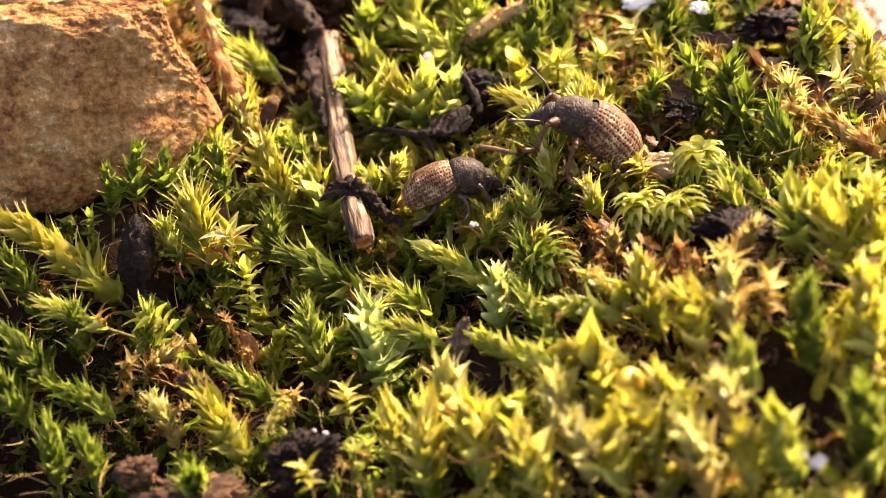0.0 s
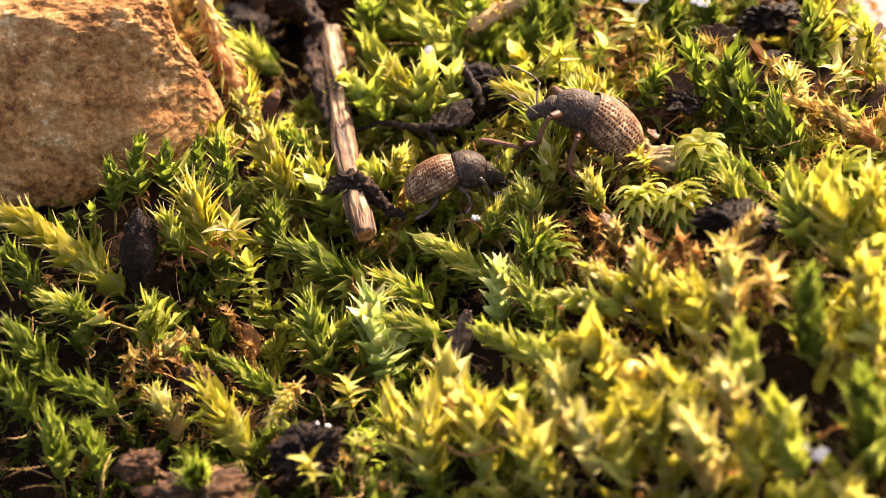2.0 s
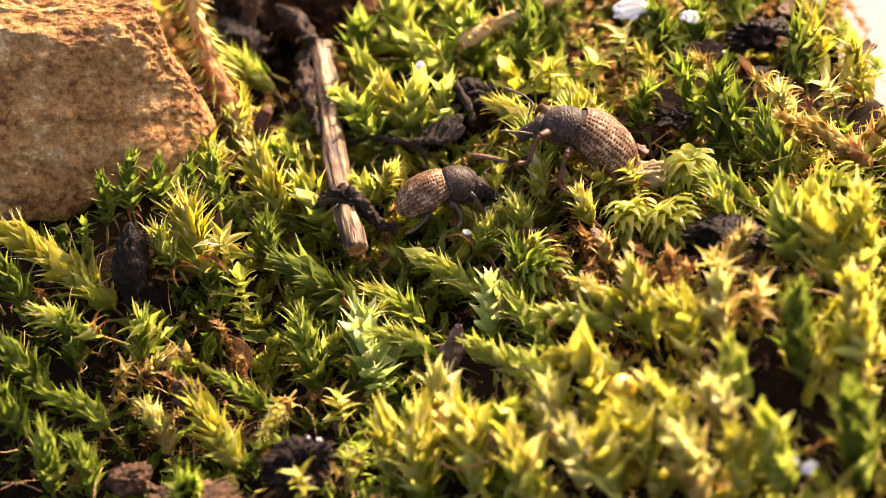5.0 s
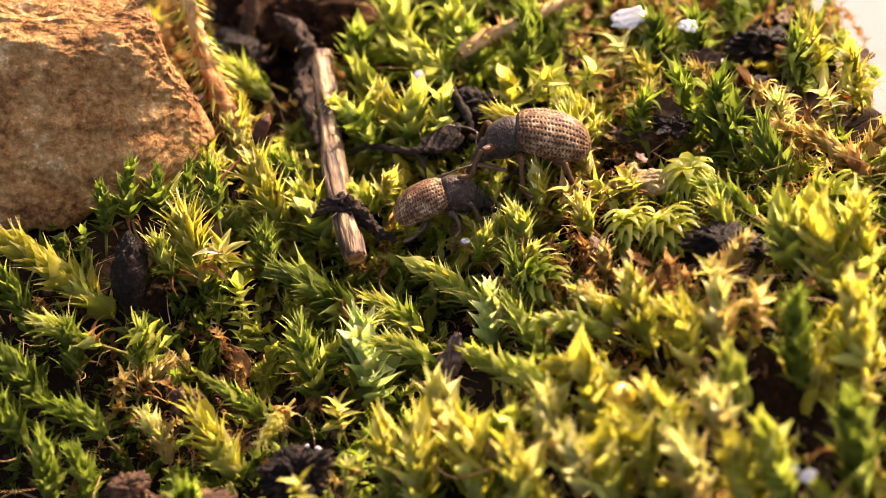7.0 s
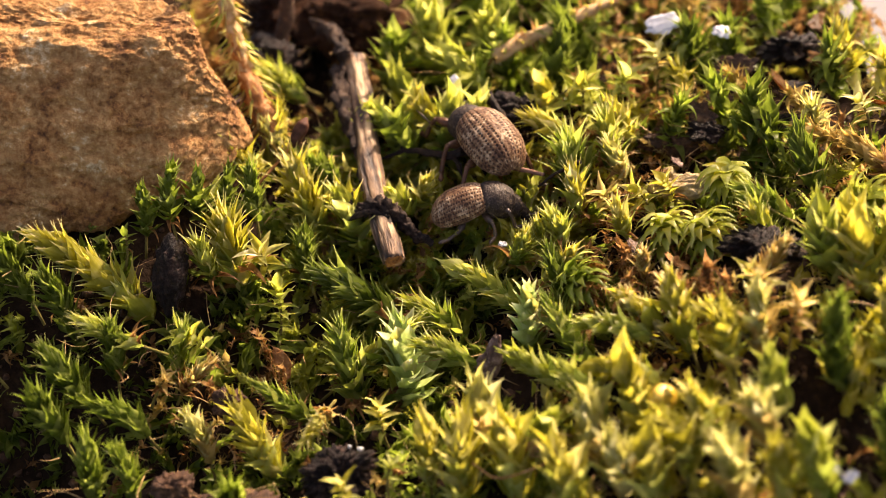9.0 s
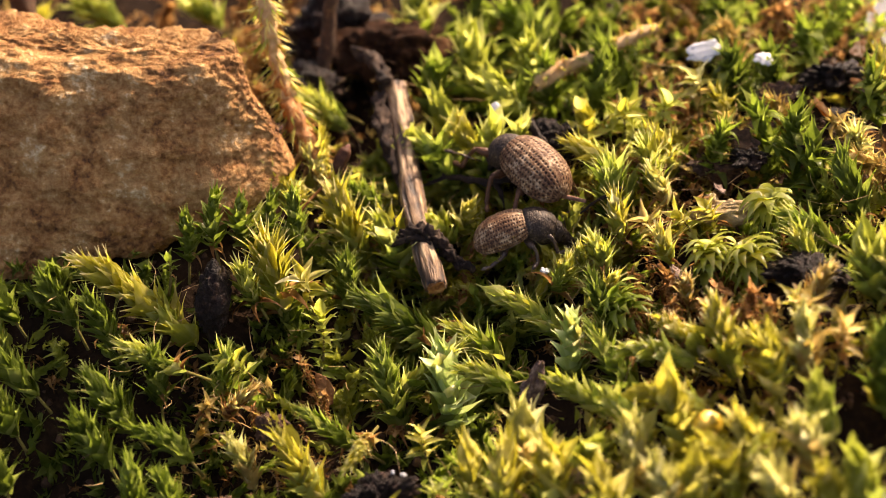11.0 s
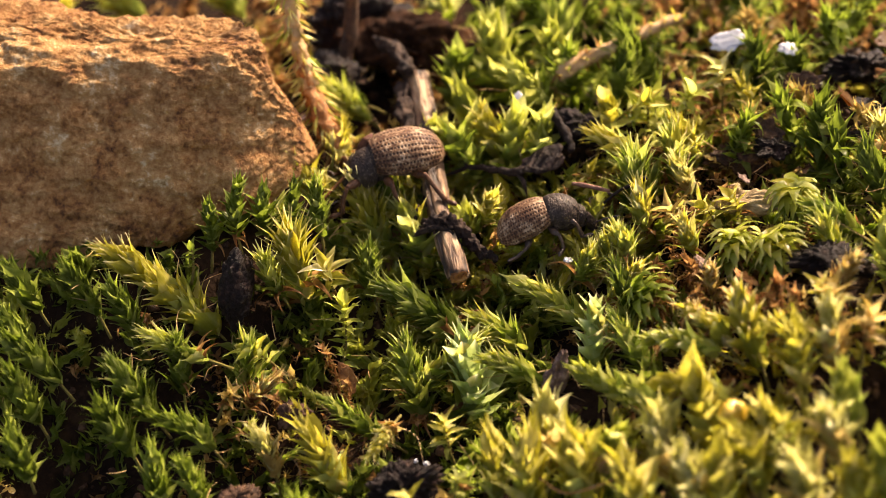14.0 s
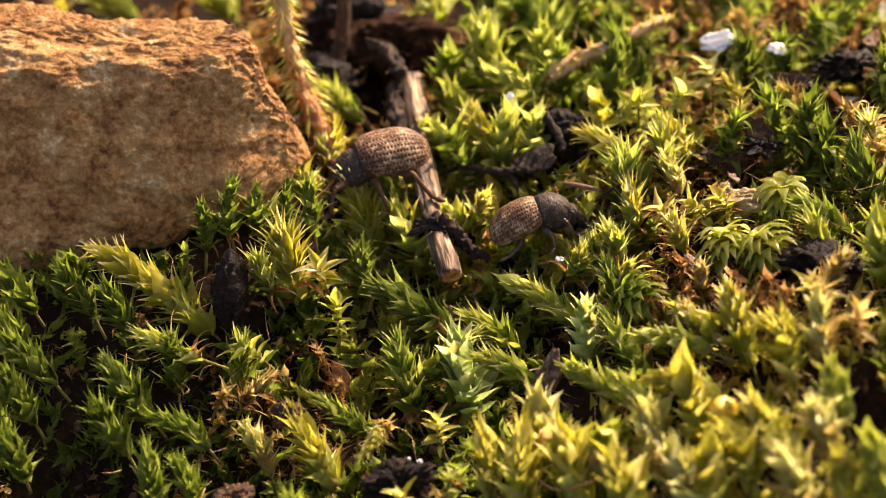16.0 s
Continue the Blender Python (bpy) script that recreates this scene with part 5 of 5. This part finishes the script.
# ---- weevils ----
def elytron(side):
    """One wing case: ten rows of round dark pits between low ribs; side is 1 for left, -1 for right."""
    bm = bmesh.new()
    pit_layer = bm.verts.layers.float.new("pit")
    ns, na = 168, 100
    grid = []
    for i in range(ns + 1):
        s = i / ns
        prof = max(0.0, 1 - abs((s - 0.44) / 0.565) ** 2.6) ** 0.50
        x = 1.32 - 3.95 * s
        zc = 1.78 - 0.22 * s - 0.35 * max(0, s - 0.6)
        row = []
        for j in range(na + 1):
            a = radians(124) * j / na
            k = a / radians(124) * 10
            rib = 0.5 - 0.5 * math.cos(2 * math.pi * (k - math.floor(k)))
            stria = int(k + 0.5)
            along = s * 21 + 0.5 * (stria % 2) + 0.25 * math.sin(stria * 2.1)
            du = (k - stria) / 0.27
            dv = (along - math.floor(along) - 0.5) / 0.36
            pit = max(0.0, 1 - du * du - dv * dv) if 0 < stria else 0.0
            pit = min(1.0, pit * 1.6)
            d = 0.007 * rib - 0.032 * pit + 0.014 * noise.noise(Vector((x * 4, a * 5, 1)))
            d *= min(1, prof * 1.6)
            w, h = 1.55 * prof + d, (1.38 if a < math.pi / 2 else 0.75) * prof + d
            v = bm.verts.new((x, side * (w * math.sin(a) + 0.004), zc + h * math.cos(a)))
            v[pit_layer] = pit * 0.85
            row.append(v)
        grid.append(row)
    for p, q in zip(grid, grid[1:]):
        for j in range(na):
            bm.faces.new((p[j], p[j + 1], q[j + 1], q[j]))
    return bm


def barrel(x0, x1, radius, zc, drop=0.0, grain=0.0, freq=6.0, seed=0.0, ends=(0.72, 0.68), tall=0.95):
    """A rounded body section along x, granulate all over."""
    bm = bmesh.new()
    n, seg = 72, 100
    rings = []
    for i in range(n + 1):
        t = i / n
        e = ends[0] * (1 - t) + ends[1] * t
        r = radius * (e + (1 - e) * math.sin(math.pi * t) ** 0.8)
        edge = min(1.0, min(t, 1 - t) * 14)
        r *= 0.82 + 0.18 * edge ** 0.5
        x = x0 + (x1 - x0) * t
        ring = []
        for s in range(seg):
            a = 2 * math.pi * s / seg
            d = Vector((0, math.cos(a), math.sin(a) * tall))
            p = Vector((x, 0, zc + drop * t * t)) + d * r
            if grain:
                v = noise.voronoi(p * freq + Vector((seed, 0, 0)))[0][0]
                p += d * grain * (0.5 - min(v, 1.0)) * 2 * edge
            ring.append(bm.verts.new(p))
        rings.append(ring)
    for p, q in zip(rings, rings[1:]):
        for s in range(seg):
            bm.faces.new((p[s], p[(s + 1) % seg], q[(s + 1) % seg], q[s]))
    bm.faces.new(rings[0][::-1])
    bm.faces.new(rings[-1])
    return bm


# hip place, knee and foot in the hip's own space (left side), for each pair of legs
LEGS = (
    ("fore", (2.05, 0.50, 1.05), (0.75, 0.95, 0.15), (1.15, 1.35, -1.15), (1.85, 1.55, -1.25)),
    ("middle", (0.85, 0.72, 0.95), (0.25, 1.15, 0.30), (0.05, 1.75, -1.10), (-0.35, 2.25, -1.15)),
    ("hind", (-0.55, 0.72, 0.95), (-0.85, 0.95, 0.35), (-1.75, 1.45, -0.95), (-2.35, 1.75, -1.10)),
)


CROUCHED = (
    ("fore", (2.05, 0.50, 1.05), (0.55, 0.85, -0.05), (0.60, 1.15, -1.25), (1.35, 1.25, -1.40)),
    ("middle", (0.85, 0.72, 0.95), (0.45, 1.05, -0.05), (0.35, 1.45, -0.95), (-0.15, 1.95, -1.00)),
    ("hind", (-0.55, 0.72, 0.95), (-0.55, 0.85, -0.10), (-1.35, 1.15, -0.20), (-2.05, 1.35, -0.05)),
)


def weevil(name, m, size, label, leg_mat, bend, front=1.0, stance=LEGS):
    """A weevil facing +x, standing on z = 0, with wing cases, thorax, head, feelers and jointed legs."""
    root = empty(name, m, label, "weevil", "weevils on the moss")
    k = size

    def sized(bm):
        bmesh.ops.scale(bm, vec=(k, k, k), verts=bm.verts)
        return bm

    joint = Vector((1.2, 0, 1.6))
    nod = Matrix.Translation(joint) @ pose(0, 0, 0, 0, bend, 0) @ Matrix.Scale(front, 4) @ Matrix.Translation(-joint)

    def bent(bm):
        bmesh.ops.transform(bm, matrix=nod, verts=bm.verts)
        return sized(bm)

    for s in (1, -1):
        part("wing_case", sized(elytron(s)), ELYTRA, root, "mottled brown ribbed wing case")
    belly = bmesh.new()
    bmesh.ops.create_uvsphere(belly, u_segments=28, v_segments=18, radius=1)
    for v in belly.verts:
        v.co = Vector((-0.62 + v.co.x * 1.78, v.co.y * 1.30, 1.42 + v.co.z * 0.74))
    part("abdomen", sized(belly), LEG_DARK, root, "dark brown underside")
    part("pronotum", bent(barrel(0.78, 2.95, 1.16, 1.76, -0.14, 0.045, 11.0, 2.0)), PRONOTUM, root, "blackish granulate thorax shield")
    neck = bmesh.new()
    bmesh.ops.create_uvsphere(neck, u_segments=24, v_segments=16, radius=1)
    for v in neck.verts:
        v.co = Vector((1.0 + v.co.x * 0.66, v.co.y * 1.10, 1.64 + v.co.z * 1.10))
    part("neck", sized(neck), PRONOTUM, root, "dark collar between thorax and wing cases")
    head = part("head", bent(barrel(2.75, 3.55, 0.72, 1.58, -0.18, 0.045, 9, 5.0, (0.95, 0.66))), PRONOTUM, root, "dark rounded head")
    snout = tube([(3.35, 0, 1.44), (3.75, 0, 1.22), (4.10, 0, 0.92), (4.28, 0, 0.72)], [0.46, 0.38, 0.36, 0.30], 18, 26, 0.08, 6, 1.1)
    part("snout", bent(snout), PRONOTUM, head, "short blunt snout")
    for s in (1, -1):
        eye = bmesh.new()
        bmesh.ops.create_icosphere(eye, subdivisions=3, radius=0.19)
        bmesh.ops.translate(eye, vec=(3.32, s * 0.46, 1.60), verts=eye.verts)
        part("eye", bent(eye), EYE, head, "glossy black eye")
    legs, feelers = [], []
    for pair, hip, knee, ankle, toe in stance:
        for s in (1, -1):
            leg = new("leg")
            leg.empty_display_size = MM
            leg.parent = root
            tagged(leg, pair + " leg, swollen thigh and slender shin")
            hipv = Vector((hip[0], s * hip[1], hip[2])) * k
            leg.matrix_basis = Matrix.Translation(hipv * MM)
            kn, an, to = (Vector((p[0], s * p[1], p[2])) for p in (knee, ankle, toe))
            part("thigh", sized(tube([(0, 0, 0), kn * 0.55, kn], [0.16, 0.27, 0.13], 12, 16)), leg_mat, leg)
            part("shin", sized(tube([kn, kn.lerp(an, 0.5) + Vector((0.06, 0, 0.05)), an], [0.13, 0.12, 0.15], 10, 14)), leg_mat, leg)
            part("foot", sized(tube([an, an.lerp(to, 0.4), an.lerp(to, 0.75), to], [0.10, 0.13, 0.15, 0.06], 8, 16, 0.3, 9)), leg_mat, leg)
            legs.append((leg, hipv, pair, s))
    for s in (1, -1):
        fe = new("antenna")
        fe.empty_display_size = MM
        fe.parent = root
        tagged(fe, "elbowed dark antenna with a clubbed tip")
        at = (nod @ Vector((3.95, s * 0.30, 1.12))) * k
        fe.matrix_basis = Matrix.Translation(at * MM)
        part("scape", sized(tube([(0, 0, 0), (0.25, s * 0.55, 0.35), (0.35, s * 1.15, 0.75)], [0.045, 0.045, 0.065], 8, 12)), LEG_DARK, fe)
        bend = [(0.35, s * 1.15, 0.75), (0.95, s * 1.35, 0.70), (1.55, s * 1.45, 0.50)]
        part("funicle", sized(tube(bend, [0.045, 0.05, 0.045], 8, 22, 0.5, 12)), LEG_DARK, fe)
        part("club", sized(tube([(1.52, s * 1.45, 0.52), (1.78, s * 1.48, 0.42), (2.02, s * 1.50, 0.30)], [0.05, 0.10, 0.03], 10, 12)), LEG_DARK, fe)
        feelers.append((fe, at, s))
    return root, legs, feelers


SIZE_A, SIZE_B = 0.92, 1.22


def stand(x, y, z, yaw, pitch, size, roll=0):
    """Pose of a weevil whose wing cases centre on (x, y, z): yaw is where it heads, pitch lifts its nose."""
    return pose(x * MM, y * MM, z * MM, 0, 0, yaw) @ pose(0, 0, 0, 0, -pitch, 0) @ pose(0, 0, 0, roll, 0, 0) @ pose(0.63 * size * MM, 0, -1.65 * size * MM)


# seconds, centre of the wing cases, heading, nose-up pitch, stride phase
TRACK_B = [
    (0.0, 10.1, 3.0, 5.8, 172, 42, 0.0),
    (4.2, 10.2, 3.0, 5.8, 172, 42, 0.0),
    (5.6, 10.1, 3.2, 6.1, 173, 28, 0.3),
    (6.5, 9.4, 3.7, 6.4, 175, 20, 1.0),
    (7.0, 7.2, 4.6, 6.15, 178, 8, 2.6),
    (7.3, 4.2, 5.5, 5.55, 144, -4, 4.2),
    (7.6, 1.9, 5.0, 5.1, 110, -14, 5.4),
    (8.0, 1.75, 4.7, 5.25, 103, -13, 6.6),
    (8.4, 1.5, 5.3, 5.3, 116, 2, 7.4),
    (9.0, 1.2, 5.7, 5.2, 122, 9, 7.8),
    (9.6, 1.5, 5.6, 5.2, 127, 9, 8.0),
    (12.0, 0.9, 5.8, 5.1, 132, 10, 8.2),
    (12.5, -0.4, 7.2, 5.0, 148, 6, 9.6),
    (13.0, -2.1, 7.3, 5.0, 167, 1, 10.8),
    (13.2, -6.2, 7.2, 5.0, 180, -5, 12.2),
    (13.5, -8.65, 7.3, 4.5, 189, -13, 13.2),
    (14.0, -8.5, 7.2, 4.8, 198, -4, 13.6),
    (16.0, -8.9, 7.2, 4.8, 199, -5, 13.8),
]


def motions():
    walk(WEEVIL_B[0], [(t, stand(x, y, z, yaw, pitch, SIZE_B)) for t, x, y, z, yaw, pitch, _ in TRACK_B])
    walk(WEEVIL_A[0], [(t, stand(-1.0, 2.3, 2.75, yaw, pitch, SIZE_A)) for t, yaw, pitch in ((0.0, 9, 24), (4.0, 9, 24), (7.0, 8, 23), (7.8, 6, 19), (9.0, 6, 19), (12.0, 8, 21), (13.0, 9, 24), (16.0, 10, 25))])
    times = [0.0, 4.2, 5.6, 6.2, 6.5, 6.8, 7.0, 7.15, 7.3, 7.45, 7.6, 7.8, 8.0, 8.2, 8.4, 9.0, 9.6, 12.0, 12.25, 12.5, 12.75, 13.0, 13.1, 13.2, 13.35, 13.5, 14.0, 16.0]
    phase = [float(np.interp(t, [r[0] for r in TRACK_B], [r[6] for r in TRACK_B])) for t in times]
    tilt = [float(np.interp(t, [r[0] for r in TRACK_B], [r[5] for r in TRACK_B])) for t in times]
    for i, (leg, hip, pair, s) in enumerate(WEEVIL_B[1]):
        reach = {"fore": 0.9, "middle": 0.5, "hind": 0.2}[pair]
        beat = 0.0 if (i % 4) in (0, 3) else math.pi
        rows = []
        for t, p, nose in zip(times, phase, tilt):
            swing = 16 * math.sin(2.2 * p + beat)
            lift = 10 * max(0.0, math.cos(2.2 * p + beat))
            rows.append((t, Matrix.Translation(hip * MM) @ pose(0, 0, 0, s * lift, reach * max(0.0, nose), s * swing)))
        walk(leg, rows)
    for who, steps in ((WEEVIL_B, 1.0), (WEEVIL_A, 0.5)):
        for fe, at, s in who[2]:
            walk(fe, [(t, Matrix.Translation(at * MM) @ pose(0, 0, 0, steps * 9 * math.sin(1.3 * t + s), steps * 12 * math.sin(0.9 * t + 2 * s), steps * 14 * math.sin(1.1 * t + s * 1.7))) for t in (0.0, 1.0, 2.0, 3.0, 4.0, 5.0, 6.0, 7.0, 8.0, 9.0, 10.0, 11.0, 12.0, 13.0, 14.0, 15.0, 16.0)])


twig()
litter()
mossy_stalks()
WEEVIL_A = weevil("weevil", stand(-1.0, 2.3, 2.75, 9, 24, SIZE_A), SIZE_A, "smaller brown mottled weevil with a black thorax resting by the twig", LEG_DARK, 34, 1.14, CROUCHED)
WEEVIL_B = weevil("weevil", stand(10.2, 3.0, 6.4, 170, 14, SIZE_B), SIZE_B, "larger brown mottled weevil walking over the moss", LEG_RED, 36, 0.90)
moss_shoots()
moss_carpet()
straw_fibres()
scattered_shoots()
motions()
